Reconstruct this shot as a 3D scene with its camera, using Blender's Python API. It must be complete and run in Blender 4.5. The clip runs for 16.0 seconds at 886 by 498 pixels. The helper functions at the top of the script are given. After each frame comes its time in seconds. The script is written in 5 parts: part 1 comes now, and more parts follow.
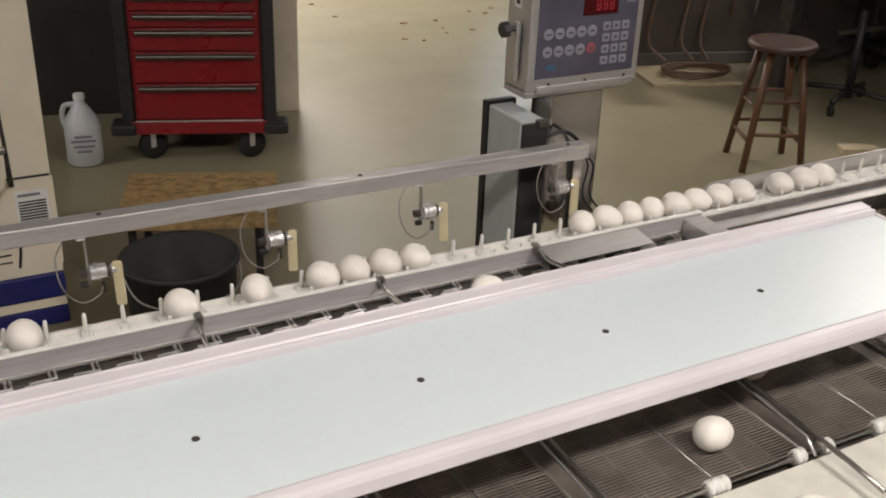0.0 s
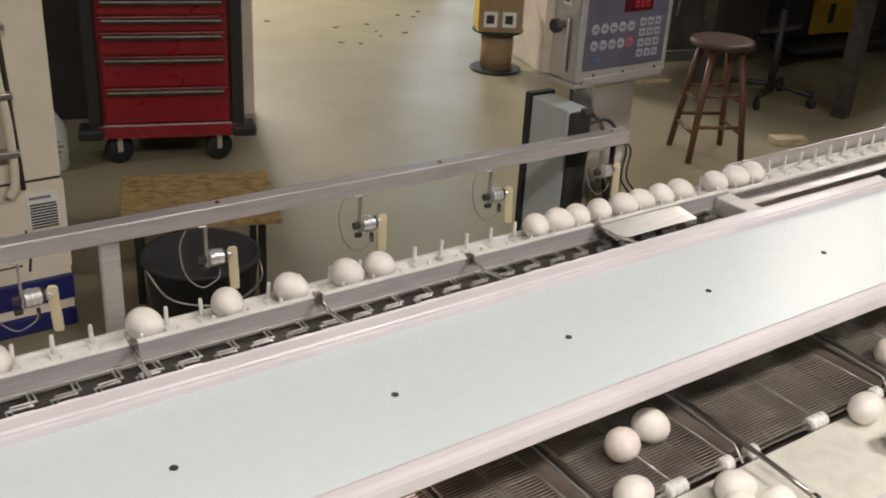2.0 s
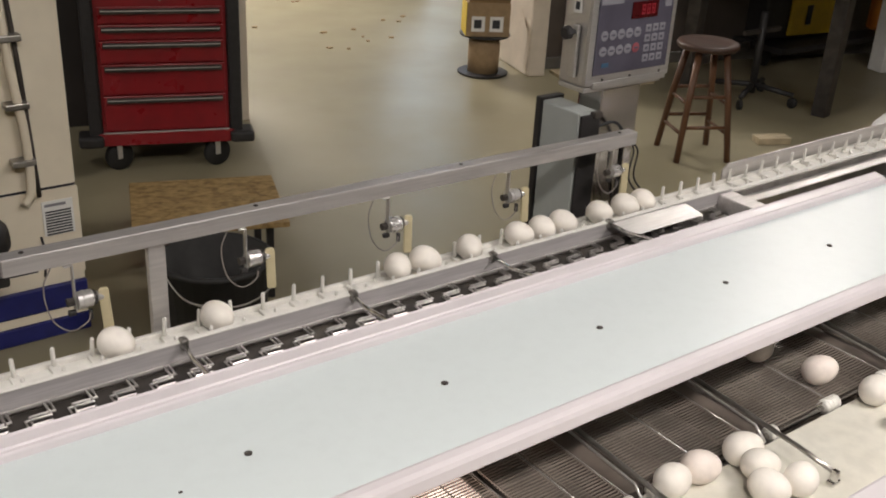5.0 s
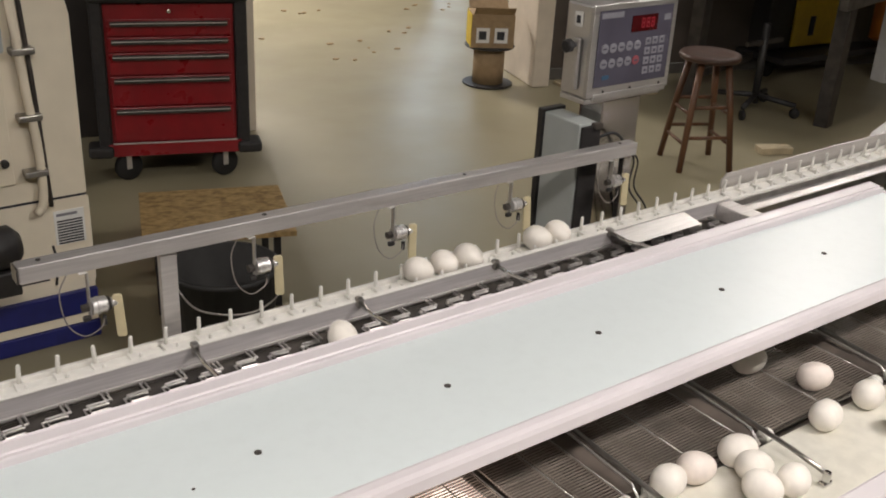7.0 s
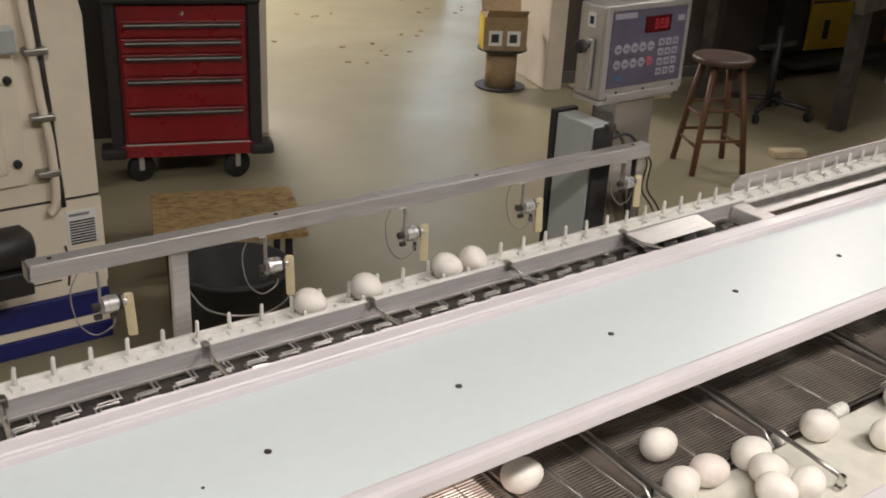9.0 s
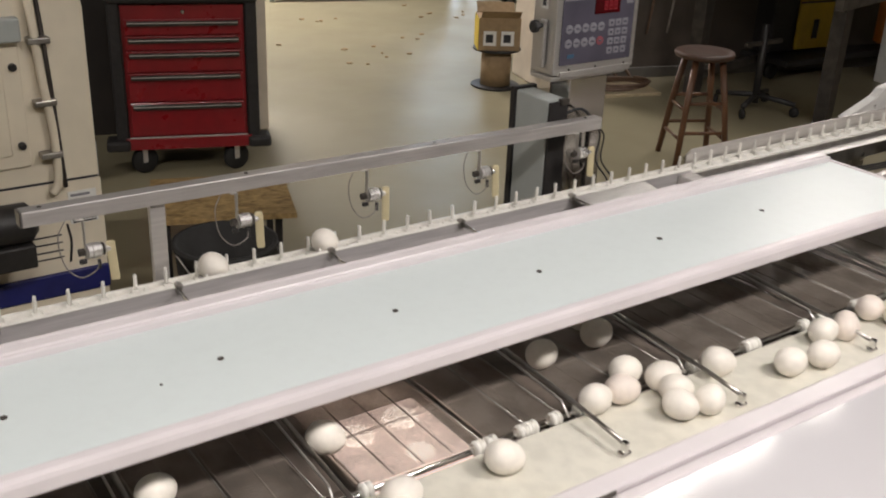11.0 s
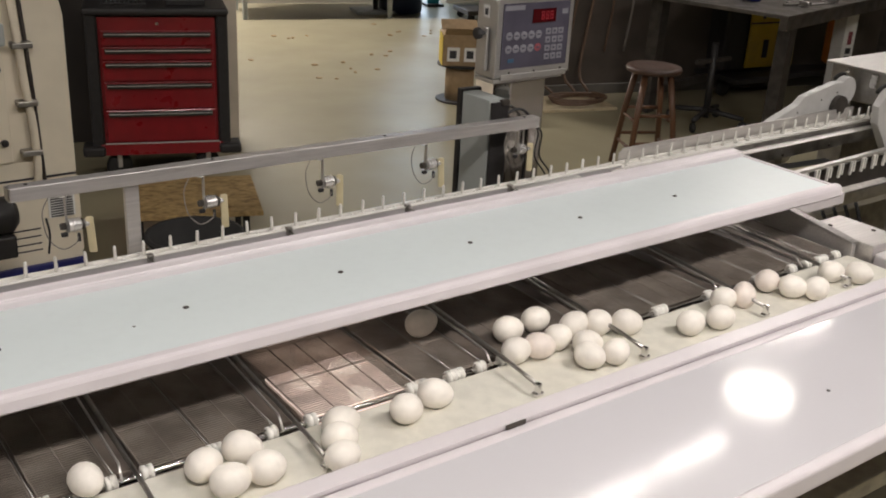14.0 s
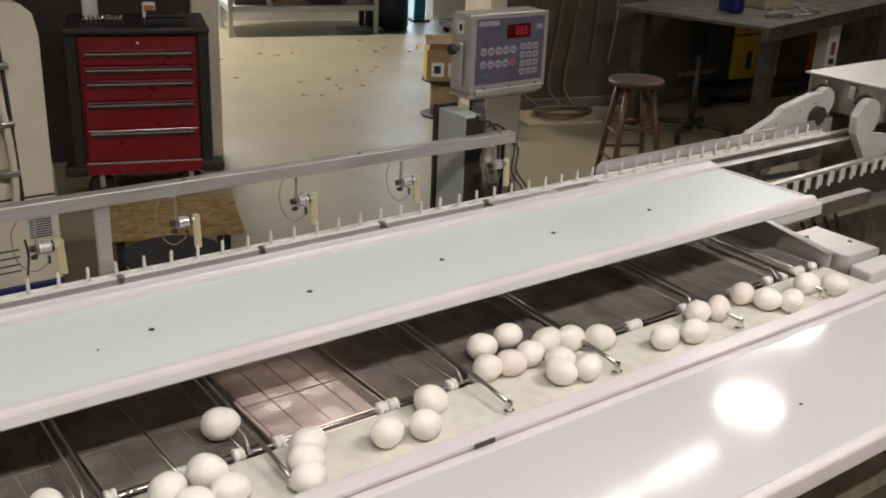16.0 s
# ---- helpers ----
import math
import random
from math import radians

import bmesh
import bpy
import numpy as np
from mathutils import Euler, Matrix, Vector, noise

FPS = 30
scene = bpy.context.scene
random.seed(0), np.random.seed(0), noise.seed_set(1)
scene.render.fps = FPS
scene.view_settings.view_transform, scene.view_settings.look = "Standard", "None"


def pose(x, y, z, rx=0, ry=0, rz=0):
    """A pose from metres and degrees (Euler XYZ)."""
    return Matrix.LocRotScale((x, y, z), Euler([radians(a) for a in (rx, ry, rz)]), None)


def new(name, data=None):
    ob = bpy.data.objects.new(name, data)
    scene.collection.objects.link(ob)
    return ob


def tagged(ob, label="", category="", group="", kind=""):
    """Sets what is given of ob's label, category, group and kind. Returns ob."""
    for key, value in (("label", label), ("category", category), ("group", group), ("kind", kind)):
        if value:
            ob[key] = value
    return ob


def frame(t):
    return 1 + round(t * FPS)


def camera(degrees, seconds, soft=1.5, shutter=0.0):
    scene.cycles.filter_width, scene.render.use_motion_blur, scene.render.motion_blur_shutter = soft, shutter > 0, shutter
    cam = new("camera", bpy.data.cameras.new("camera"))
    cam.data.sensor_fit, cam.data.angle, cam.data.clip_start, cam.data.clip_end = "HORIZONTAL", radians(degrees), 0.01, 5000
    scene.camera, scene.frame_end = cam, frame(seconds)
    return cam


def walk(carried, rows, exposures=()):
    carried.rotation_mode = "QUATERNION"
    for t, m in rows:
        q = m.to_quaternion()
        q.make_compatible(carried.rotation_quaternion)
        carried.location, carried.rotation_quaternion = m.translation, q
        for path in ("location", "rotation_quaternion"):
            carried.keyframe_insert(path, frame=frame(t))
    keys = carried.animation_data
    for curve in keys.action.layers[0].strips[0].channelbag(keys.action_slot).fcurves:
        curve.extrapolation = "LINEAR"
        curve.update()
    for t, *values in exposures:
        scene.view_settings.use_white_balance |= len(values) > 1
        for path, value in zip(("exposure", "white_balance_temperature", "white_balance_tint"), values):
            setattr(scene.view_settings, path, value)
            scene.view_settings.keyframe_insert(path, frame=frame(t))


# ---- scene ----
cam = camera(46.5, 16.0, soft=1.9, shutter=0.4)
PATH = [
    (0, 0.0590, -1.0261, 1.6339, 64.357, -2.048, -28.356),
    (0.5, -0.0492, -1.0421, 1.6479, 64.466, -2.255, -30.235),
    (1, -0.1681, -1.0174, 1.6459, 64.756, -2.732, -32.264),
    (1.5, -0.2593, -0.9816, 1.6394, 64.880, -3.104, -33.776),
    (2, -0.3375, -0.9572, 1.6334, 64.971, -3.055, -35.017),
    (2.5, -0.4031, -0.9402, 1.6367, 64.843, -3.098, -36.076),
    (3, -0.4171, -0.9350, 1.6357, 64.714, -2.833, -36.328),
    (3.5, -0.4314, -0.9391, 1.6383, 64.730, -2.994, -36.543),
    (4, -0.4429, -0.9484, 1.6459, 64.871, -2.893, -36.659),
    (4.5, -0.4553, -0.9570, 1.6525, 65.042, -2.917, -36.694),
    (7, -0.4935, -1.0092, 1.6773, 65.741, -2.750, -36.347),
    (7.5, -0.4930, -1.0010, 1.6756, 65.672, -2.731, -36.377),
    (8, -0.4923, -0.9991, 1.6742, 65.672, -2.685, -36.195),
    (10.5, -0.4878, -1.0973, 1.6495, 66.510, -2.357, -34.940),
    (11, -0.5138, -1.2638, 1.6437, 66.611, -2.107, -34.829),
    (11.5, -0.5524, -1.3942, 1.6422, 66.598, -2.536, -35.179),
    (12, -0.5988, -1.4876, 1.6603, 66.586, -2.837, -35.849),
    (12.5, -0.6112, -1.5083, 1.6557, 67.044, -3.053, -35.983),
    (13, -0.6128, -1.5140, 1.6547, 67.372, -2.969, -35.990),
    (13.5, -0.6133, -1.5169, 1.6530, 67.662, -2.940, -36.009),
    (14, -0.6107, -1.5191, 1.6525, 67.917, -2.830, -36.027),
    (14.5, -0.6059, -1.5266, 1.6538, 68.150, -2.687, -36.067),
    (15, -0.5958, -1.5314, 1.6513, 68.427, -2.561, -36.165),
    (15.5, -0.5823, -1.5349, 1.6524, 68.626, -2.395, -36.333),
    (16, -0.5673, -1.5371, 1.6570, 68.729, -2.233, -36.628),
]
walk(cam, [(t, pose(x, y, z, rx, ry, rz)) for t, x, y, z, rx, ry, rz in PATH],
     exposures=[(0.0, 0.29), (10.5, 0.29), (12.5, 0.13), (16.0, 0.12)])

# ---- light ----
world = bpy.data.worlds.new("world")
scene.world = world
world.use_nodes = True
sky = world.node_tree.nodes.new("ShaderNodeTexSky")
sky.sky_type, sky.sun_disc, sky.sun_elevation, sky.sun_rotation = "NISHITA", False, radians(35), radians(40)
world.node_tree.links.new(sky.outputs[0], world.node_tree.nodes["Background"].inputs[0])
world.node_tree.nodes["Background"].inputs[1].default_value = 0.1

# the shop's own axes are turned against the machine's
SHOP = pose(0, 0, 0, 0, 0, -16.2)


def shop(u, v, z=0.0, turn=0.0):
    return SHOP @ pose(u, v, z, 0, 0, turn)


def lamp(name, where, size, size_y, watts, colour, shape="RECTANGLE"):
    data = bpy.data.lights.new(name, "AREA")
    data.shape, data.size, data.size_y, data.energy, data.color = shape, size, size_y, watts, colour
    ob = new(name, data)
    ob.matrix_basis = where
    return ob


WARM = (1.0, 0.935, 0.89)
COOL = (0.78, 0.88, 1.0)

# ---- materials ----
def material(name, colour, rough=0.5, metal=0.0, grain=0.0, scale=60.0, spots=0.0, spot_scale=4.0, spot_colour=None, bump=0.0, bump_scale=200.0,
             stretch=(1, 1, 1), vary=0.0, coat=0.0, rough_vary=0.0, emit=None, transmission=0.0):
    mat = bpy.data.materials.new(name)
    mat.use_nodes = True
    tree = mat.node_tree
    nodes, links = tree.nodes, tree.links
    bsdf = nodes["Principled BSDF"]
    bsdf.inputs["Roughness"].default_value = rough
    bsdf.inputs["Metallic"].default_value = metal
    bsdf.inputs["Coat Weight"].default_value = coat
    bsdf.inputs["Transmission Weight"].default_value = transmission
    if emit:
        bsdf.inputs["Emission Color"].default_value = (*emit[0], 1)
        bsdf.inputs["Emission Strength"].default_value = emit[1]
    coord = nodes.new("ShaderNodeTexCoord")
    mapping = nodes.new("ShaderNodeMapping")
    mapping.inputs["Scale"].default_value = stretch
    links.new(coord.outputs["Object"], mapping.inputs[0])

    def noise_of(size, detail=4.0):
        n = nodes.new("ShaderNodeTexNoise")
        n.inputs["Scale"].default_value, n.inputs["Detail"].default_value = size, detail
        links.new(mapping.outputs[0], n.inputs["Vector"])
        return n.outputs["Fac"]

    def mixed(kind, a, b, fac):
        m = nodes.new("ShaderNodeMix")
        m.data_type, m.blend_type = "RGBA", kind
        for socket, value in ((m.inputs[6], a), (m.inputs[7], b), (m.inputs[0], fac)):
            if hasattr(value, "links"):
                links.new(value, socket)
            else:
                socket.default_value = value
        return m.outputs[2]

    def ramp(value, lo, hi, a, b):
        r = nodes.new("ShaderNodeMapRange")
        r.inputs[1].default_value, r.inputs[2].default_value, r.inputs[3].default_value, r.inputs[4].default_value = lo, hi, a, b
        r.interpolation_type = "SMOOTHSTEP"
        links.new(value, r.inputs[0])
        return r.outputs[0]

    out = (*colour, 1.0)
    if spots:
        out = mixed("MIX", out, (*(spot_colour or [c * 0.55 for c in colour]), 1), ramp(noise_of(spot_scale, 6.0), 0.40, 0.74, 0, spots))
    if grain:
        dark = tuple(max(0.0, 1 - grain) for _ in range(3))
        out = mixed("MULTIPLY", out, mixed("MIX", (1, 1, 1, 1), (*dark, 1), ramp(noise_of(scale), 0.3, 0.7, 0, 1)), 1.0)
    if vary:
        info = nodes.new("ShaderNodeObjectInfo")
        hsv = nodes.new("ShaderNodeHueSaturation")
        links.new(ramp(info.outputs["Random"], 0, 1, 1 - vary, 1 + vary), hsv.inputs["Value"])
        if hasattr(out, "links"):
            links.new(out, hsv.inputs["Color"])
        else:
            hsv.inputs["Color"].default_value = out
        out = hsv.outputs[0]
    if hasattr(out, "links"):
        links.new(out, bsdf.inputs["Base Color"])
    else:
        bsdf.inputs["Base Color"].default_value = out
    if rough_vary:
        links.new(ramp(noise_of(spot_scale * 2.3, 5.0), 0.3, 0.7, max(0.02, rough - rough_vary), min(1, rough + rough_vary)), bsdf.inputs["Roughness"])
    if bump:
        b = nodes.new("ShaderNodeBump")
        b.inputs["Strength"].default_value, b.inputs["Distance"].default_value = bump, 0.002
        links.new(noise_of(bump_scale), b.inputs["Height"])
        links.new(b.outputs[0], bsdf.inputs["Normal"])
    return mat


MINT = material("mint_plastic_sheet", (0.665, 0.722, 0.725), 0.32, grain=0.03, scale=0.9, spots=0.05, spot_scale=45)
GLOSS_SHEET = material("glossy_pale_sheet", (0.585, 0.57, 0.59), 0.085, grain=0.03, scale=2.0, bump=0.006, bump_scale=14)
LIP = material("white_plastic_edging", (0.68, 0.635, 0.65), 0.34, grain=0.06, scale=8, rough_vary=0.06)
WHITE_PLASTIC = material("white_moulded_plastic", (0.78, 0.76, 0.71), 0.42, grain=0.1, scale=60, spots=0.2, spot_scale=20, vary=0.05)
CREAM_BELT = material("cream_belt", (0.70, 0.675, 0.595), 0.6, grain=0.12, scale=35, spots=0.3, spot_scale=6, spot_colour=(0.58, 0.54, 0.43), bump=0.1, bump_scale=300)
EGG = material("white_eggshell", (0.86, 0.81, 0.735), 0.48, grain=0.05, scale=90, spots=0.12, spot_scale=60, bump=0.06, bump_scale=900, vary=0.05)
# white shell again, with the pink cast of shaded eggs put into its colour
EGG_PINK = material("shade_pink_eggshell", (0.84, 0.75, 0.68), 0.48, grain=0.06, scale=90, spots=0.15, spot_scale=60, bump=0.06, bump_scale=900)
STEEL = material("brushed_stainless_steel", (0.68, 0.66, 0.64), 0.40, 0.9, grain=0.15, scale=14, stretch=(1, 30, 30), rough_vary=0.1)
STEEL_DULL = material("dull_stainless_steel", (0.46, 0.44, 0.41), 0.42, 1.0, grain=0.25, scale=30, spots=0.35, spot_scale=9, rough_vary=0.12)
BRIGHT_STEEL = material("bright_turned_steel", (0.86, 0.84, 0.82), 0.27, 0.75, grain=0.1, scale=60, rough_vary=0.06)
CHROME = material("polished_steel", (0.78, 0.77, 0.75), 0.12, 1.0, grain=0.1, scale=60, rough_vary=0.05)
ALUMINIUM = material("milled_aluminium", (0.72, 0.69, 0.67), 0.42, 0.75, grain=0.12, scale=10, stretch=(1, 18, 18), rough_vary=0.1)
WIRE = material("worn_wire", (0.39, 0.335, 0.29), 0.45, 0.45, grain=0.35, scale=14, spots=0.4, spot_scale=7, spot_colour=(0.22, 0.18, 0.15))
FLEX_WIRE = material("bright_flexed_wire", (0.54, 0.52, 0.50), 0.38, 0.95, grain=0.25, scale=40, vary=0.15)
POLISHED = material("polished_stainless_sheet", (0.60, 0.57, 0.55), 0.17, 1.0, grain=0.12, scale=8, stretch=(1, 1, 0.2), rough_vary=0.05)
GUARD = material("dulled_guard_strip", (0.58, 0.555, 0.555), 0.36, 0.4, grain=0.15, scale=10, stretch=(1, 20, 20), spots=0.2, spot_scale=6)
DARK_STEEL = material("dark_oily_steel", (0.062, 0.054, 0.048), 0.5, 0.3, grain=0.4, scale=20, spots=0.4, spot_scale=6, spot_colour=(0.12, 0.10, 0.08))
BENCH_STEEL = material("scaled_bench_steel", (0.125, 0.112, 0.10), 0.48, 0.4, grain=0.35, scale=10, spots=0.5, spot_scale=4, spot_colour=(0.20, 0.17, 0.14), rough_vary=0.12)
PAN = material("brown_oily_pan", (0.19, 0.155, 0.133), 0.42, 0.3, grain=0.4, scale=12, spots=0.5, spot_scale=5, spot_colour=(0.30, 0.25, 0.21), rough_vary=0.12)
BLACK = material("black_plastic", (0.022, 0.020, 0.020), 0.5, grain=0.3, scale=40, spots=0.25, spot_scale=8, spot_colour=(0.035, 0.034, 0.033))
RUBBER = material("black_rubber", (0.014, 0.013, 0.012), 0.7, grain=0.3, scale=40)
RED = material("red_enamel", (0.24, 0.010, 0.015), 0.34, grain=0.16, scale=12, spots=0.2, spot_scale=5, coat=0.2, rough_vary=0.08)
BEIGE = material("beige_enamel", (0.78, 0.70, 0.56), 0.45, grain=0.08, scale=9, spots=0.3, spot_scale=3, spot_colour=(0.56, 0.49, 0.37), rough_vary=0.1)
CREAM_PAINT = material("cream_wall_paint", (0.66, 0.58, 0.47), 0.6, grain=0.08, scale=12, spots=0.25, spot_scale=4)
BLUE = material("blue_enamel", (0.010, 0.014, 0.13), 0.4, grain=0.25, scale=20, spots=0.2, spot_scale=5)
GREY_PAINT = material("grey_green_enamel", (0.40, 0.425, 0.41), 0.45, grain=0.08, scale=15, spots=0.2, spot_scale=5)
OSB = material("strand_board", (0.46, 0.31, 0.13), 0.75, grain=0.35, scale=42, spots=0.9, spot_scale=22, spot_colour=(0.23, 0.14, 0.05), stretch=(1, 1.6, 1), bump=0.4, bump_scale=60)
WOOD = material("varnished_wood", (0.15, 0.066, 0.030), 0.45, grain=0.4, scale=18, stretch=(1, 1, 0.2), spots=0.4, spot_scale=8)
WOOD_SEAT = material("worn_dark_seat_wood", (0.075, 0.036, 0.022), 0.5, grain=0.4, scale=14, stretch=(1, 0.2, 1), spots=0.4, spot_scale=6)
GUARD_PAINT = material("greyed_white_guard_paint", (0.56, 0.55, 0.53), 0.45, grain=0.1, scale=20, spots=0.25, spot_scale=6)
PALE_WOOD = material("pale_plywood", (0.52, 0.43, 0.28), 0.7, grain=0.2, scale=16, stretch=(1, 5, 1), spots=0.4, spot_scale=5)
CARDBOARD = material("cardboard", (0.36, 0.25, 0.14), 0.8, grain=0.15, scale=30, spots=0.3, spot_scale=8)
YELLOW = material("yellow_enamel", (0.66, 0.47, 0.02), 0.4, grain=0.12, scale=14, spots=0.25, spot_scale=6)
ORANGE = material("orange_plastic", (0.60, 0.20, 0.02), 0.45, grain=0.15, scale=14)
PAPER = material("white_paper", (0.78, 0.77, 0.74), 0.7, grain=0.06, scale=30)
INK = material("dark_print", (0.03, 0.03, 0.035), 0.6, grain=0.2, scale=40)
RED_INK = material("red_print", (0.27, 0.07, 0.085), 0.6, grain=0.2, scale=40)
PANEL_BLUE = material("dark_membrane_panel", (0.078, 0.072, 0.098), 0.3, grain=0.2, scale=12, spots=0.2, spot_scale=6)
KEY = material("pale_key_print", (0.22, 0.215, 0.24), 0.5, grain=0.1, scale=30)
DISPLAY = material("dark_red_display", (0.06, 0.004, 0.006), 0.15, grain=0.2, scale=20)
LED = material("red_led_digits", (0.22, 0.012, 0.02), 0.4, emit=((1.0, 0.06, 0.08), 0.02))
BONE = material("yellowed_plastic_paddle", (0.62, 0.54, 0.34), 0.5, grain=0.12, scale=30, spots=0.2, spot_scale=12)
CABLE = material("brown_hose", (0.14, 0.085, 0.055), 0.6, grain=0.2, scale=30)
CABLE_BLACK = material("black_cable", (0.02, 0.02, 0.022), 0.5, grain=0.2, scale=30)
CABLE_GREY = material("grey_cable", (0.25, 0.22, 0.20), 0.5, grain=0.2, scale=30)
JUG = material("translucent_white_jug", (0.62, 0.63, 0.64), 0.4, grain=0.08, scale=15, spots=0.2, spot_scale=8)
FLOOR = material("coated_concrete_floor", (0.272, 0.240, 0.155), 0.40, grain=0.10, scale=1.6, spots=0.22, spot_scale=0.9, spot_colour=(0.21, 0.192, 0.135), bump=0.05, bump_scale=60, rough_vary=0.05)
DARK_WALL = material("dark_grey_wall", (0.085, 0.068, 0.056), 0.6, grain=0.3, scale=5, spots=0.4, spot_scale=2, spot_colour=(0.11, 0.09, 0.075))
# near-black colour carries the gloom of the dark space behind the tool chest
BLACK_WALL = material("dark_void_wall", (0.032, 0.025, 0.021), 0.7, grain=0.3, scale=6, spots=0.4, spot_scale=2)
GREY_WALL = material("pale_grey_wall", (0.42, 0.39, 0.34), 0.7, grain=0.12, scale=5, spots=0.3, spot_scale=1.5)
CEILING = material("grey_ceiling_deck", (0.16, 0.145, 0.13), 0.8, grain=0.2, scale=4, spots=0.2, spot_scale=2)
TEAL = material("teal_plastic", (0.02, 0.30, 0.33), 0.4, grain=0.1, scale=10)
NAVY = material("navy_plastic_drum", (0.015, 0.022, 0.05), 0.4, grain=0.2, scale=10)
TUBE = material("fluorescent_tube", (0.9, 0.9, 0.88), 0.4, emit=((1.0, 0.94, 0.88), 6.0))
BAY = material("lit_high_bay_lens", (0.9, 0.9, 0.9), 0.4, emit=((1.0, 0.96, 0.92), 4.5))
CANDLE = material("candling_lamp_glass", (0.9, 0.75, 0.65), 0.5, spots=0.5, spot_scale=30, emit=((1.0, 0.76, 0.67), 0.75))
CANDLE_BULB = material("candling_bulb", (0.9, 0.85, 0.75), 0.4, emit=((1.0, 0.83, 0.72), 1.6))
BASE_GREY = material("dark_base_strip", (0.13, 0.12, 0.105), 0.6, grain=0.2, scale=10)
DAYLIGHT = material("bright_outdoors", (0.7, 0.8, 0.95), 0.8, emit=((0.66, 0.82, 1.0), 3.0))


# ---- building helpers ----
def thing(name, where=None, label="", category="", group="", kind=""):
    ob = new(name)
    ob.empty_display_size = 0.05
    ob.matrix_basis = where if where is not None else Matrix()
    return tagged(ob, label, category, group, kind)


def mesh_object(name, bm, mat, smooth=False):
    mesh = bpy.data.meshes.new(name)
    bm.normal_update()
    bm.to_mesh(mesh)
    bm.free()
    mesh.materials.append(mat)
    if smooth:
        for p in mesh.polygons:
            p.use_smooth = True
    return new(name, mesh)


def part(name, bm, mat, parent, label="", smooth=False):
    ob = mesh_object(name, bm, mat, smooth)
    ob.parent = parent
    return tagged(ob, label)


def again(name, ob, parent, m, label=""):
    """Another piece on the same mesh."""
    other = new(name, ob.data)
    other.parent = parent
    other.matrix_basis = m
    return tagged(other, label)


def box(bm, x0, x1, y0, y1, z0, z1, bevel=0.0, m=None, segments=2):
    made = bmesh.ops.create_cube(bm, size=1)["verts"]
    bmesh.ops.transform(bm, verts=made, matrix=Matrix.LocRotScale(((x0 + x1) / 2, (y0 + y1) / 2, (z0 + z1) / 2), None, (abs(x1 - x0), abs(y1 - y0), abs(z1 - z0))))
    if bevel:
        edges = list({e for v in made for e in v.link_edges})
        res = bmesh.ops.bevel(bm, geom=edges, offset=bevel, segments=segments, profile=0.5, affect="EDGES")
        made = list({v for f in res["faces"] for v in f.verts} | {v for v in made if v.is_valid})
    if m is not None:
        bmesh.ops.transform(bm, verts=made, matrix=m)
    return bm


def boxed(*a, **k):
    return box(bmesh.new(), *a, **k)


def tube(bm, points, radius, sides=10, taper=1.0):
    """A round bar through points."""
    pts = [Vector(p) for p in points]
    rings = []
    side = None
    for i, p in enumerate(pts):
        ahead = (pts[min(i + 1, len(pts) - 1)] - pts[max(i - 1, 0)]).normalized()
        if side is None:
            side = ahead.orthogonal().normalized()
        side = (side - ahead * side.dot(ahead)).normalized()
        up = ahead.cross(side)
        r = radius * (1 + (taper - 1) * i / max(1, len(pts) - 1))
        rings.append([bm.verts.new(p + r * (math.cos(a) * side + math.sin(a) * up)) for a in (2 * math.pi * k / sides for k in range(sides))])
    for a, b in zip(rings, rings[1:]):
        for k in range(sides):
            bm.faces.new((a[k], a[(k + 1) % sides], b[(k + 1) % sides], b[k]))
    bm.faces.new(rings[0][::-1])
    bm.faces.new(rings[-1])
    return bm


def tubed(points, radius, sides=10, taper=1.0):
    return tube(bmesh.new(), points, radius, sides, taper)


def lathe(profile, sides=24, m=None):
    """A turned form: profile rows of (radius, height) from the bottom to the top."""
    bm = bmesh.new()
    rings = [[bm.verts.new((r * math.cos(2 * math.pi * k / sides), r * math.sin(2 * math.pi * k / sides), z)) for k in range(sides)] for r, z in profile]
    for a, b in zip(rings, rings[1:]):
        for k in range(sides):
            bm.faces.new((a[k], a[(k + 1) % sides], b[(k + 1) % sides], b[k]))
    bm.faces.new(rings[0][::-1])
    bm.faces.new(rings[-1])
    if m is not None:
        bmesh.ops.transform(bm, verts=bm.verts[:], matrix=m)
    return bm


def prism(outline, depth, axis="y", bevel=0.0):
    """An outline in two axes pushed along the third."""
    bm = bmesh.new()
    put = {"y": lambda a, b, d: (a, d, b), "x": lambda a, b, d: (d, a, b), "z": lambda a, b, d: (a, b, d)}[axis]
    one = [bm.verts.new(put(a, b, 0.0)) for a, b in outline]
    two = [bm.verts.new(put(a, b, depth)) for a, b in outline]
    n = len(outline)
    bm.faces.new(one)
    bm.faces.new(two[::-1])
    for k in range(n):
        bm.faces.new((one[k], two[k], two[(k + 1) % n], one[(k + 1) % n]))
    bmesh.ops.recalc_face_normals(bm, faces=bm.faces[:])
    if bevel:
        bmesh.ops.bevel(bm, geom=bm.edges[:], offset=bevel, segments=2, profile=0.5, affect="EDGES")
    return bm


def curve_points(points, steps=8):
    """A smooth line through points."""
    pts = [Vector(p) for p in points]
    pts = [2 * pts[0] - pts[1]] + pts + [2 * pts[-1] - pts[-2]]
    out = []
    for i in range(1, len(pts) - 2):
        p0, p1, p2, p3 = pts[i - 1:i + 3]
        for s in range(steps):
            t = s / steps
            out.append(0.5 * (2 * p1 + (p2 - p0) * t + (2 * p0 - 5 * p1 + 4 * p2 - p3) * t * t + (3 * p1 - p0 - 3 * p2 + p3) * t ** 3))
    return out + [pts[-2]]

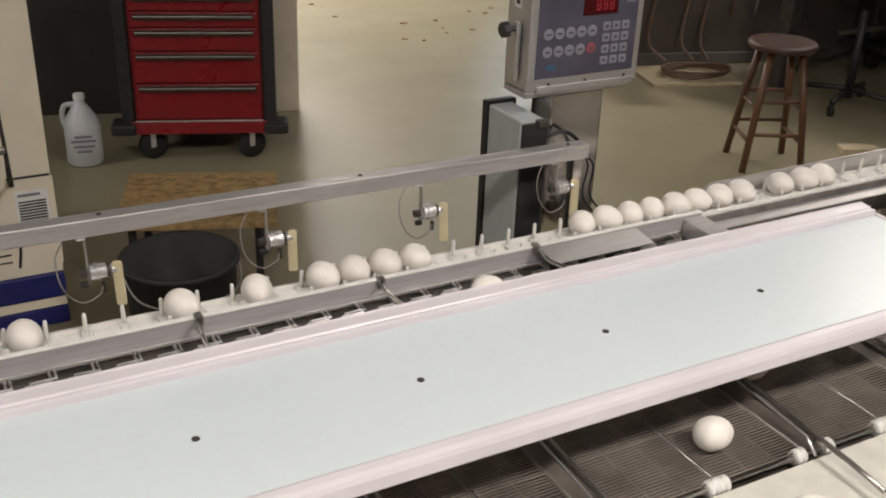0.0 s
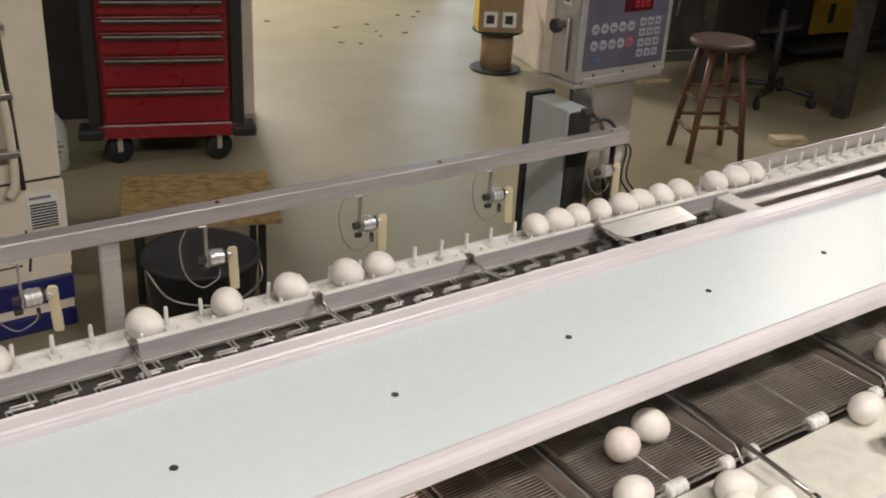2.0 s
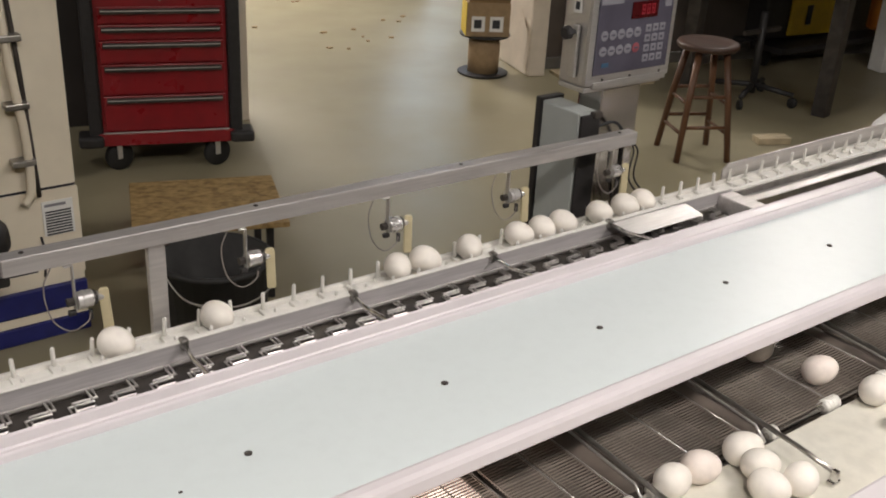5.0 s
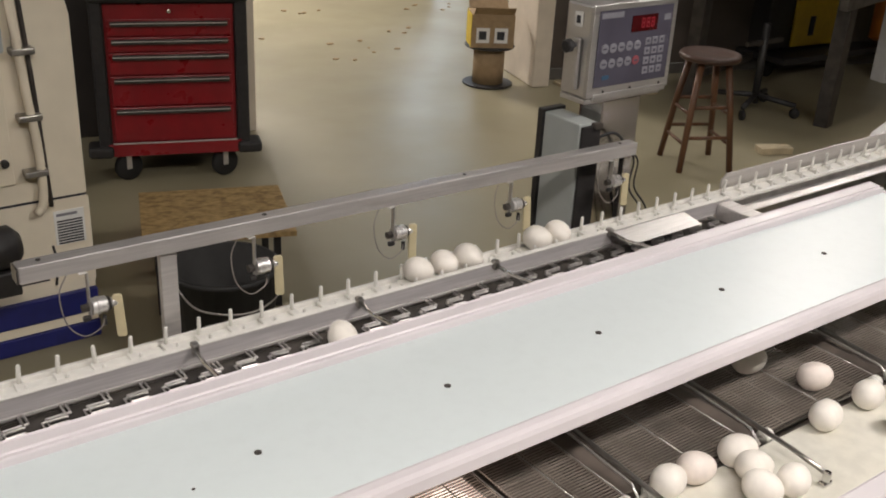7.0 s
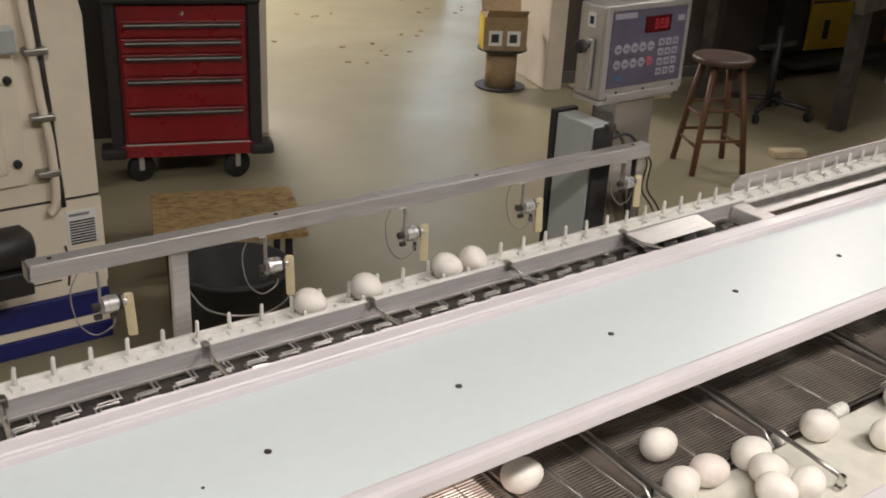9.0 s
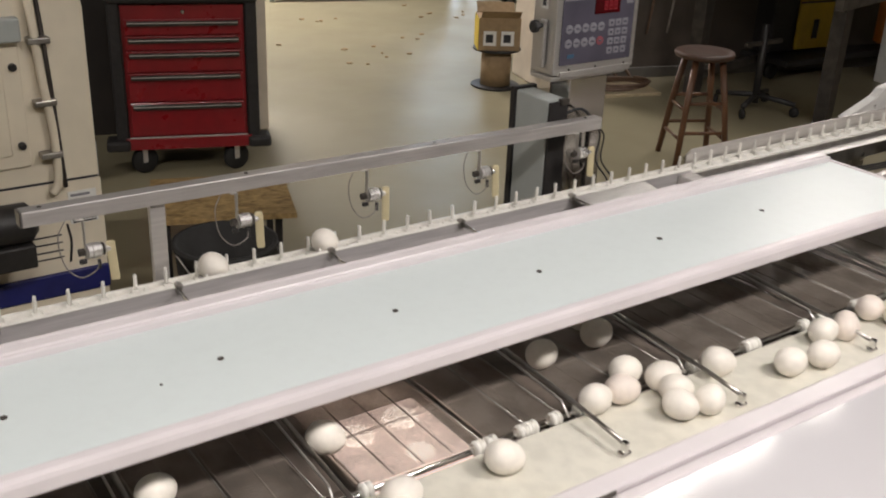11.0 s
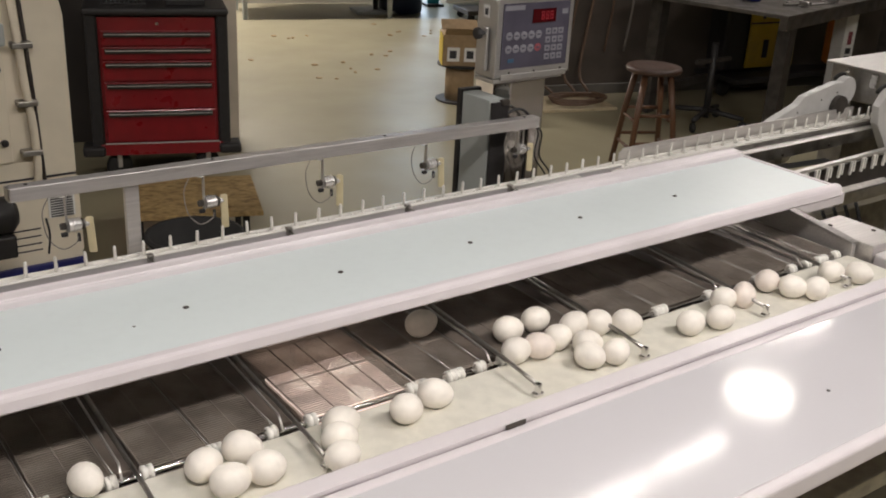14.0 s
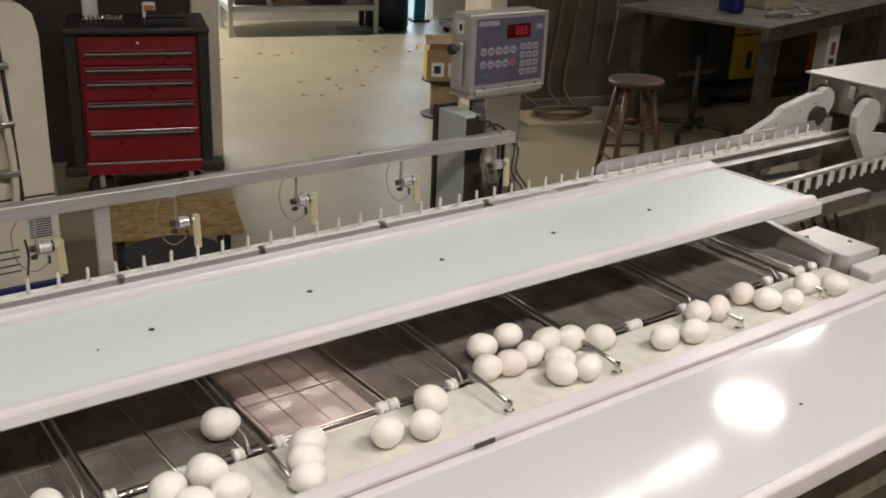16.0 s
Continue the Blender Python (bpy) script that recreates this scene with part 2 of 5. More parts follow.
# ---- the shop ----
def structure(name, bm, mat, where=None, label="", category=""):
    ob = mesh_object(name, bm, mat)
    if where is not None:
        ob.matrix_basis = where
    return tagged(ob, label, category, kind="structure")


def build_shell():
    structure("floor", boxed(-9, 11, -7, 12, -0.2, 0.0), FLOOR, SHOP, "glossy coated olive-beige concrete shop floor with stains", "floor")
    structure("wall_far", boxed(-9, 3.05, 8.6, 8.8, 0, 4.6), GREY_WALL, SHOP, "pale grey far wall of the shop", "wall")
    structure("wall_far_beyond_door", boxed(3.65, 11, 8.6, 8.8, 0, 4.6), GREY_WALL, SHOP, "pale grey far wall beside the lit doorway", "wall")
    structure("wall_far_over_door", boxed(3.05, 3.65, 8.6, 8.8, 2.4, 4.6), GREY_WALL, SHOP, "pale grey wall over the doorway", "wall")
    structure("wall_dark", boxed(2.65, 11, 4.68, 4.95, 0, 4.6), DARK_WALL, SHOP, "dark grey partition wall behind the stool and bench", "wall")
    structure("wall_partition", boxed(-2.6, 0.60, 4.06, 4.16, 0, 4.6), BLACK_WALL, SHOP, "near-black partition standing in for the dark space behind the tool chest", "wall")
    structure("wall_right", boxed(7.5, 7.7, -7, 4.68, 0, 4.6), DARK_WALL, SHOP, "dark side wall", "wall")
    structure("wall_left", boxed(-9.0, -8.8, -7, 8.6, 0, 4.6), GREY_WALL, SHOP, "pale grey side wall", "wall")
    structure("wall_back", boxed(-9, 11, -7, -6.8, 0, 4.6), GREY_WALL, SHOP, "pale grey wall behind the machine", "wall")
    structure("ceiling", boxed(-9, 11, -7, 12, 4.6, 4.8), CEILING, SHOP, "dark grey deck ceiling", "ceiling")
    structure("trim_post", boxed(0.60, 0.74, 4.0, 4.2, 0, 4.6, bevel=0.006), CREAM_PAINT, SHOP, "cream painted end post of the partition", "post")
    structure("column", boxed(2.535, 2.65, 4.50, 4.95, 0, 4.6, bevel=0.01), CREAM_PAINT, SHOP, "cream painted column at the end of the dark wall", "column")
    structure("baseboard", boxed(2.65, 7.5, 4.655, 4.68, 0, 0.07, bevel=0.004), BASE_GREY, SHOP, "dark grey base strip along the dark wall", "baseboard")
    structure("backdrop", boxed(2.6, 4.4, 10.2, 10.25, 0, 3.2), DAYLIGHT, SHOP, "bright bluish daylight outside the doorway", "backdrop")


build_shell()


def fluorescent(where, length, watts, count=2):
    lampthing = thing("ceiling_light", where, "white fluorescent batten lamp hanging unseen from the ceiling", "ceiling light", "ceiling lights")
    part("housing", boxed(-length / 2, length / 2, -0.09, 0.09, 0.03, 0.09, bevel=0.01), WHITE_PLASTIC, lampthing)
    for k in range(count):
        y = (k - (count - 1) / 2) * 0.1
        part("tube", tubed([(-length / 2 + 0.02, y, 0.012), (length / 2 - 0.02, y, 0.012)], 0.014, 8), TUBE, lampthing, "lit white tube", True)
    top = 4.6 - where.translation.z
    for x in (-length * 0.35, length * 0.35):
        part("hanger", tubed([(x, 0, 0.09), (x, 0, top)], 0.004, 6), STEEL_DULL, lampthing)
    lamp("tube_light", where @ pose(0, 0, -0.01), length, 0.045 if watts < 10 else 0.12, watts, WARM)


def high_bay(where, watts):
    bay = thing("high_bay_light", where, "round lit high-bay lamp hanging from the ceiling", "ceiling light", "ceiling lights")
    part("reflector", lathe([(0.25, 0.0), (0.255, 0.0), (0.20, 0.12), (0.08, 0.24), (0.06, 0.30)], 28), ALUMINIUM, bay, "", True)
    part("lens", lathe([(0.235, 0.004), (0.2, -0.012), (0.05, -0.02)], 28), BAY, bay, "glowing round lens")
    part("hanger", tubed([(0, 0, 0.3), (0, 0, 4.6 - where.translation.z)], 0.01, 8), STEEL_DULL, bay)
    lamp("bay_light", where @ pose(0, 0, -0.03), 0.46, 0.46, watts, (1.0, 0.93, 0.84), "DISK")


high_bay(pose(5.1, 2.22, 3.45), 8)
fluorescent(pose(4.12, 1.97, 3.45, 0, 0, 2), 0.66, 1.9)
fluorescent(pose(3.20, 1.92, 3.45, 0, 0, 2), 1.0, 2.9)
# unseen battens added as general fill; places and watts set by brightness
fluorescent(pose(-3.6, 2.6, 3.45, 0, 0, -16), 1.2, 90)
fluorescent(pose(6.25, 3.0, 3.45, 0, 0, -16), 1.2, 36)
fluorescent(pose(-0.6, -1.9, 3.45, 0, 0, -16), 1.2, 70)
fluorescent(pose(1.9, -2.0, 3.45, 0, 0, -16), 1.2, 86)
fluorescent(pose(2.6, 7.3, 3.45, 0, 0, -16), 1.2, 260)
lamp("doorway_daylight", SHOP @ pose(3.35, 8.55, 1.2, 90, 0, 180), 0.6, 2.3, 8, COOL)

# ---- the egg grader ----
PEG_Y, BELT_Z, PITCH = 0.490, 0.790, 0.0622
LANE_EDGES = [-0.455, -0.185, 0.082, 0.299, 0.516, 0.789, 1.16, 1.46, 1.635]
TRAY_Z, LANE_Z = 0.722, 0.731
LEFT, END = -1.35, 1.655


def build_top_plate():
    plate = thing("cover_plate", None, "long pale mint plastic cover plate with white rounded edging", "cover")
    part("sheet", boxed(LEFT, END - 0.013, -0.132, 0.1385, 0.868, 0.880), MINT, plate, "pale mint plastic sheet")
    lip = prism([(-0.160, 0.861), (-0.157, 0.857), (-0.136, 0.857), (-0.133, 0.860), (-0.133, 0.884), (-0.139, 0.8865), (-0.150, 0.886), (-0.156, 0.883), (-0.159, 0.877)], END - LEFT, "x")
    bmesh.ops.translate(lip, verts=lip.verts[:], vec=(LEFT, 0, 0))
    part("front_edging", lip, LIP, plate, "rounded white front edging")
    back = prism([(0.139, 0.850), (0.139, 0.8895), (0.1405, 0.892), (0.1435, 0.8925), (0.145, 0.8905), (0.149, 0.8905), (0.151, 0.893), (0.170, 0.8945), (0.1735, 0.8965), (0.176, 0.894), (0.1765, 0.846)], END - 0.013 - LEFT, "x")
    bmesh.ops.translate(back, verts=back.verts[:], vec=(LEFT, 0, 0))
    part("back_edging", back, LIP, plate, "raised white back edging")
    part("end_edging", boxed(END - 0.0125, END, -0.132, 0.1765, 0.856, 0.883, bevel=0.004), LIP, plate, "white end edging")
    screw = part("screw", lathe([(0.0052, 0.0), (0.0052, 0.0012), (0.0032, 0.0022)], 12), DARK_STEEL, plate, "dark screw head")
    screw.matrix_basis = pose(-0.9144, 0, 0.8803)
    for k in range(-2, 5):
        again("screw", screw, plate, pose(0.3048 * k, 0, 0.8803), "dark screw head")
    again("screw", screw, plate, pose(-0.100, -0.025, 0.8798) @ Matrix.Scale(0.5, 4), "small dark screw head")
    for x in (-1.1, 0.299, 1.58):
        part("bracket", boxed(x - 0.012, x + 0.012, 0.145, 0.172, 0.585, 0.8495, bevel=0.002), STEEL_DULL, plate, "steel bracket")


def build_frame():
    frame_thing = thing("machine_frame", None, "welded stainless steel frame of the egg grader", "frame")
    for y in (-0.70, 0.16, 0.62):
        part("rail", boxed(LEFT, 1.66, y - 0.02, y + 0.02, 0.55, 0.59, bevel=0.003), STEEL_DULL, frame_thing)
    for x in (-1.28, 0.30, 1.62):
        part("cross_rail", boxed(x - 0.02, x + 0.02, -0.68, 0.60, 0.545, 0.585, bevel=0.003), STEEL_DULL, frame_thing)
        for y in (-0.70, 0.62):
            part("leg", boxed(x - 0.021, x + 0.021, y - 0.021, y + 0.021, 0.0, 0.555, bevel=0.003), STEEL_DULL, frame_thing)
    part("drip_pan", boxed(LEFT, 1.635, -0.40, 0.40, 0.590, 0.620, bevel=0.004), PAN, frame_thing, "dark oily drip pan")
    part("side_panel", prism([(0.14, 0.60), (0.14, 0.775), (-0.02, 0.780), (-0.228, 0.752), (-0.228, 0.60)], 0.012, "x"), ALUMINIUM, frame_thing, "bare aluminium end panel").location = (1.640, 0, 0)
    part("side_cap", boxed(1.636, 1.664, -0.210, 0.0, 0.0, 0.006, bevel=0.002), STEEL, frame_thing, "bright cap strip").matrix_basis = pose(0, -0.02, 0.7815, 7.6, 0, 0)
    part("corner_guard", boxed(1.666, 1.81, -0.330, -0.272, 0.66, 0.742, bevel=0.006), LIP, frame_thing, "white corner guard")
    part("corner_plate", boxed(1.666, 1.80, -0.268, -0.08, 0.70, 0.758, bevel=0.004), ALUMINIUM, frame_thing, "bare metal corner plate")
    for x, y in ((1.70, -0.12), (1.77, -0.20)):
        part("corner_bolt", lathe([(0.006, 0), (0.006, 0.002), (0.003, 0.003)], 8), DARK_STEEL, frame_thing).matrix_basis = pose(x, y, 0.7582)
    part("cross_beam", boxed(2.052, 2.34, 0.085, 0.125, 0.680, 0.722, bevel=0.004), STEEL_DULL, frame_thing, "grey cross beam")
    part("end_bracket", boxed(1.67, 2.05, 0.065, 0.105, 0.700, 0.735, bevel=0.003), LIP, frame_thing, "white end bracket")


def build_lanes():
    """Rod-mesh belts, rollers and divider bars under the cover plate."""
    deck = thing("lane_conveyor", None, "wire-mesh lane conveyor with divider bars and plastic rollers", "conveyor")
    part("drive_shaft", tubed([(LEFT, -0.204, 0.721), (1.635, -0.204, 0.721)], 0.0055, 10), CHROME, deck, "long polished shaft", True)
    part("back_shaft", tubed([(LEFT, 0.20, 0.721), (1.635, 0.20, 0.721)], 0.0055, 10), CHROME, deck, "", True)
    roller = None
    edges = [-1.26, -0.99, -0.72] + LANE_EDGES
    strips = []
    for a, b in zip(edges, edges[1:]):
        mid = (a + b) / 2
        if abs(a - 0.082) < 0.01:
            strips.append((a + 0.040, 0.338))
        elif abs(a - 0.299) < 0.01:
            strips += [(0.350, 0.425), (0.431, b - 0.022)]
        else:
            strips += [(a + 0.022, mid - 0.003), (mid + 0.003, b - 0.022)]
    for x0, x1 in strips:
        bm = bmesh.new()
        y = 0.195
        while y > -0.203:
            jitter = 0.0006 * math.sin(y * 900 + x0 * 50)
            tube(bm, [(x0, y, LANE_Z - 0.0005 + jitter), (x1, y, LANE_Z - 0.0005 - jitter)], 0.0014, 4)
            y -= 0.0062
        count = max(1, round((x1 - x0) / 0.055))
        for k in range(count + 1):
            x = x0 + 0.002 + (x1 - x0 - 0.004) * k / count
            box(bm, x - 0.0009, x + 0.0009, -0.202, 0.195, LANE_Z - 0.0002, LANE_Z + 0.0014)
        for y in (-0.085, 0.045):
            box(bm, x0, x1, y - 0.0016, y + 0.0016, LANE_Z + 0.0002, LANE_Z + 0.0018)
        tagged(part("rod_mesh_belt", bm, WIRE, deck, "fine worn steel rod mesh"), kind="stuff")
        part("edge_rod", tubed([(x1 + 0.0015, 0.195, LANE_Z + 0.001), (x1 + 0.0015, -0.200, LANE_Z + 0.001)], 0.0012, 6), STEEL_DULL, deck, "thin edge rod", True)
        for x in (x0 + 0.006, x1 - 0.006):
            if roller is None:
                roller = part("roller", lathe([(0.007, -0.0095), (0.0125, -0.0085), (0.0125, -0.002), (0.009, -0.001), (0.009, 0.001), (0.0125, 0.002), (0.0125, 0.0085), (0.007, 0.0095)], 14, pose(0, 0, 0, 0, 90, 0)), WHITE_PLASTIC, deck, "greyed white plastic roller", True)
                roller.matrix_basis = pose(x, -0.204, 0.7235)
            else:
                again("roller", roller, deck, pose(x, -0.204, 0.7235), "greyed white plastic roller")
    for x in edges[1:-1]:
        if abs(x - 0.299) < 0.01:
            continue
        for off, r in ((0.0, 0.0042), (-0.013, 0.0022)):
            bar = tubed([(x + 0.01 + off, 0.16, 0.766), (x + off, -0.20 if off else -0.27, 0.752 if off else 0.749), (x - 0.004 + off, -0.225 if off else -0.338, 0.735 if off else 0.745)], r, 8)
            part("divider_bar", bar, STEEL_DULL if not off else STEEL, deck, "thin steel divider bar", True)
        part("divider_channel", boxed(x - 0.019, x + 0.019, -0.19, 0.19, 0.685, 0.727, bevel=0.002), PAN, deck, "dark divider channel")
        foot = boxed(x - 0.012, x + 0.009, -0.346, -0.332, 0.7225, 0.731, bevel=0.003)
        box(foot, x - 0.008, x + 0.002, -0.346, -0.334, 0.729, 0.750, bevel=0.003)
        part("divider_foot", foot, CHROME, deck, "small steel foot")
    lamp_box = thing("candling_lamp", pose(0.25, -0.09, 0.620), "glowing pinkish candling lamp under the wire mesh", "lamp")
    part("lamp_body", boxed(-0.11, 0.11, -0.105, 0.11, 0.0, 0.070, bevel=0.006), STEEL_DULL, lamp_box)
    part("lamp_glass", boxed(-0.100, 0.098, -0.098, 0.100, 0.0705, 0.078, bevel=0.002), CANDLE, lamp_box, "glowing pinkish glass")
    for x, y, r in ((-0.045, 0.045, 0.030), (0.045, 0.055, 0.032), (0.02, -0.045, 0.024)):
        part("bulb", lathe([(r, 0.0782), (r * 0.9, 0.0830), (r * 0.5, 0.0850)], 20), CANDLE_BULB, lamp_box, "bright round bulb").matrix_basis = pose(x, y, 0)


def build_tray():
    tray = thing("collecting_tray", None, "long cream-coloured egg collecting belt in a white tray", "tray")
    part("belt", boxed(LEFT, 1.645, -0.388, -0.219, 0.714, TRAY_Z), CREAM_BELT, tray, "cream belt with egg stains")
    part("bed", boxed(LEFT, 1.645, -0.39, -0.224, 0.66, 0.7135), STEEL_DULL, tray)
    for x in (-1.28, 0.30, 1.60):
        part("foot", boxed(x - 0.015, x + 0.015, -0.32, -0.29, 0.584, 0.66, bevel=0.002), STEEL_DULL, tray)
    low = thing("front_panel", None, "glossy white plastic front panel with a raised lip", "cover")
    part("lip", boxed(LEFT, 2.2, -0.430, -0.390, 0.68, 0.758, bevel=0.006), LIP, low, "raised white lip")
    part("bead", boxed(LEFT, 2.2, -0.452, -0.4305, 0.71, 0.750, bevel=0.004), LIP, low)
    part("bead_line", boxed(LEFT, 2.2, -0.4325, -0.4285, 0.7535, 0.7605), LIP, low, "thin raised bead line")
    part("joint_clip", boxed(0.36, 0.402, -0.4365, -0.4332, 0.752, 0.7608, bevel=0.001), DARK_STEEL, low, "small dark clip")
    part("sheet", boxed(LEFT, 2.2, -0.758, -0.4525, 0.737, 0.749), GLOSS_SHEET, low, "glossy pale sheet")
    part("front_edging", boxed(LEFT, 2.2, -0.784, -0.7585, 0.712, 0.755, bevel=0.008, segments=3), LIP, low, "rounded white front edging")
    part("screw", lathe([(0.0034, 0), (0.0034, 0.0012), (0.002, 0.002)], 12), DARK_STEEL, low).matrix_basis = pose(0.95, -0.636, 0.7492)
    for x in (-1.2, 0.3, 1.5):
        part("bracket", boxed(x - 0.015, x + 0.015, -0.72, -0.68, 0.585, 0.737, bevel=0.003), STEEL_DULL, low)


def build_guide():
    """Steel guard, stay rods and the link chain between the peg belt and the cover plate."""
    guide = thing("egg_guide", None, "stainless steel egg guide rail with stay rods", "rail")
    part("guard", boxed(LEFT, 1.50, 0.440, 0.444, 0.758, 0.790, bevel=0.0012), GUARD, guide, "dulled steel guard strip")
    part("guard_edge", boxed(LEFT, 1.50, 0.438, 0.450, 0.7902, 0.7935, bevel=0.001), WHITE_PLASTIC, guide, "white plastic edge strip")
    part("back_strip", boxed(LEFT, 1.56, 0.540, 0.546, 0.735, 0.762, bevel=0.002), WHITE_PLASTIC, guide, "white plastic back strip")
    for k in range(-4, 4):
        x = 0.103 + 0.327 * k
        part("stay_rod", tubed([(x, 0.440, 0.790), (x - 0.012, 0.370, 0.796), (x - 0.035, 0.20, 0.835), (x - 0.036, 0.192, 0.848)], 0.0045, 8), CHROME, guide, "short steel stay rod", True)
        part("clamp", boxed(x - 0.006, x + 0.007, 0.430, 0.447, 0.780, 0.800, bevel=0.003), STEEL_DULL, guide, "small worn clamp")
    part("slide_plate", prism([(0.0, 0.0), (0.240, 0.0), (0.222, 0.0015), (0.0, 0.0015)], 0.058, "y"), STEEL, guide, "bright flat slide plate").matrix_basis = pose(1.080, 0.372, 0.784, 9, 0, 0)
    part("end_block", boxed(1.45, 1.50, 0.33, 0.439, 0.74, 0.786, bevel=0.003), ALUMINIUM, guide)
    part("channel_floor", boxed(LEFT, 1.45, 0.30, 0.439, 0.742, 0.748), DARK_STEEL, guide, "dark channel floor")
    part("post", boxed(1.46, 1.49, 0.40, 0.438, 0.58, 0.745, bevel=0.002), STEEL_DULL, guide)
    part("post", boxed(-1.3, -1.27, 0.40, 0.438, 0.58, 0.748, bevel=0.002), STEEL_DULL, guide)
    chain = thing("flat_wire_belt", None, "silvery flat wire belt of square-bent strands in the channel", "wire belt")
    strands = []
    pitch = 0.064
    n = int((1.42 - LEFT) / pitch)
    for k in range(n):
        x = LEFT + 0.02 + pitch * k
        lift, turn, lean = 0.0012 * math.sin(k * 1.7), random.uniform(-2, 2), random.uniform(-2, 2)
        for side, off in enumerate((0.0, 0.008)):
            m = pose(x + off, 0.376, 0.760 + lift, turn, lean, 0)
            if len(strands) < 2:
                key = [(0.0, -0.052), (0.0, -0.026 + off), (0.040, -0.026 + off), (0.040, -0.004 + off), (0.012, -0.004 + off), (0.012, 0.018 + off), (0.050, 0.018 + off), (0.050, 0.052)]
                strands.append(part("strand", tubed([(a, b, 0.0) for a, b in key], 0.0027, 6), FLEX_WIRE, chain, "square-bent bright wire strand"))
                strands[-1].matrix_basis = m
            else:
                again("strand", strands[side], chain, m, "square-bent bright wire strand")
    for y in (0.3215, 0.4355):
        part("edge_rail", boxed(LEFT, 1.44, y - 0.002, y + 0.002, 0.7545, 0.761, bevel=0.001), ALUMINIUM, chain)


BELT = [(0.0, 0.0), (1.5, 0.198), (3.5, 0.462), (4.5, 0.594), (7.0, 0.928), (11.0, 1.462), (12.5, 1.645), (16.0, 2.070)]


def belt_shift(t):
    for (t0, s0), (t1, s1) in zip(BELT, BELT[1:]):
        if t <= t1:
            return s0 + (s1 - s0) * (t - t0) / (t1 - t0)
    return BELT[-1][1]


def build_peg_belt():
    belt = thing("peg_belt", None, "white plastic peg belt that carries eggs in a row", "conveyor belt")
    part("strip", boxed(LEFT, 4.8, 0.462, 0.532, 0.748, 0.756, bevel=0.002), WHITE_PLASTIC, belt, "white belt strip")
    part("fence", boxed(LEFT, 4.8, 0.5325, 0.5385, 0.748, 0.7645, bevel=0.0015), WHITE_PLASTIC, belt, "low white fence")
    tall = None
    n = int((4.7 - LEFT) / PITCH)
    for k in range(n):
        x = PITCH * (k - 34) + 0.8265
        if x < LEFT + 0.01:
            continue
        if tall is None:
            tall = part("peg", lathe([(0.0042, 0.0), (0.0036, 0.038), (0.0026, 0.041)], 8), WHITE_PLASTIC, belt, "tall white peg", True)
            tall.matrix_basis = pose(x, 0.522, 0.756)
            short = part("short_peg", lathe([(0.0040, 0.0), (0.0034, 0.030), (0.0024, 0.033)], 8), WHITE_PLASTIC, belt, "short white peg", True)
            short.matrix_basis = pose(x, 0.470, 0.756)
            saddle = part("saddle", boxed(-0.008, 0.008, -0.030, 0.030, 0, 0.008, bevel=0.002), WHITE_PLASTIC, belt, "white peg base")
            saddle.matrix_basis = pose(x, 0.496, 0.7555)
        else:
            again("peg", tall, belt, pose(x, 0.522, 0.756, random.uniform(-3, 3), random.uniform(-3, 3)), "tall white peg")
            again("short_peg", short, belt, pose(x, 0.470, 0.756, random.uniform(-3, 3), random.uniform(-3, 3)), "short white peg")
            again("saddle", saddle, belt, pose(x, 0.496, 0.7555))
    bed = thing("belt_bed", None, "aluminium bed rail under the peg belt", "rail")
    part("rail", boxed(LEFT, 4.85, 0.470, 0.526, 0.69, 0.7475, bevel=0.003), ALUMINIUM, bed)
    for x in (-1.28, 0.3, 1.62):
        part("foot", boxed(x - 0.015, x + 0.015, 0.48, 0.52, 0.584, 0.69, bevel=0.002), STEEL_DULL, bed)
    for x in (2.3, 3.4, 4.7):
        part("foot", boxed(x - 0.02, x + 0.02, 0.48, 0.52, 0.0, 0.69, bevel=0.002), STEEL_DULL, bed)
    channel = thing("side_channel", None, "bare aluminium side channel along the peg belt", "channel")
    part("back_wall", prism([(1.60, 0.735), (1.60, 0.783), (1.62, 0.797), (2.80, 0.797), (2.80, 0.735)], 0.004, "y"), ALUMINIUM, channel, "upright back wall").location = (0, 0.549, 0)
    part("front_wall", boxed(1.52, 2.80, 0.440, 0.446, 0.745, 0.777, bevel=0.001), STEEL_DULL, channel, "darker front wall")
    part("front_edge", boxed(1.50, 2.80, 0.4465, 0.456, 0.770, 0.7835, bevel=0.002), WHITE_PLASTIC, channel, "white front edge strip")
    part("flange", boxed(1.52, 2.80, 0.405, 0.4395, 0.758, 0.763, bevel=0.001), ALUMINIUM, channel)
    part("skirt", boxed(1.52, 2.80, 0.400, 0.4045, 0.725, 0.763), STEEL_DULL, channel, "side skirt with bolts")
    for x in (1.62, 1.78, 1.98, 2.2, 2.45):
        part("bolt", lathe([(0.005, 0), (0.005, 0.003), (0.003, 0.004)], 8, pose(x, 0.3998, 0.736, 90, 0, 0)), DARK_STEEL, channel)
    return belt


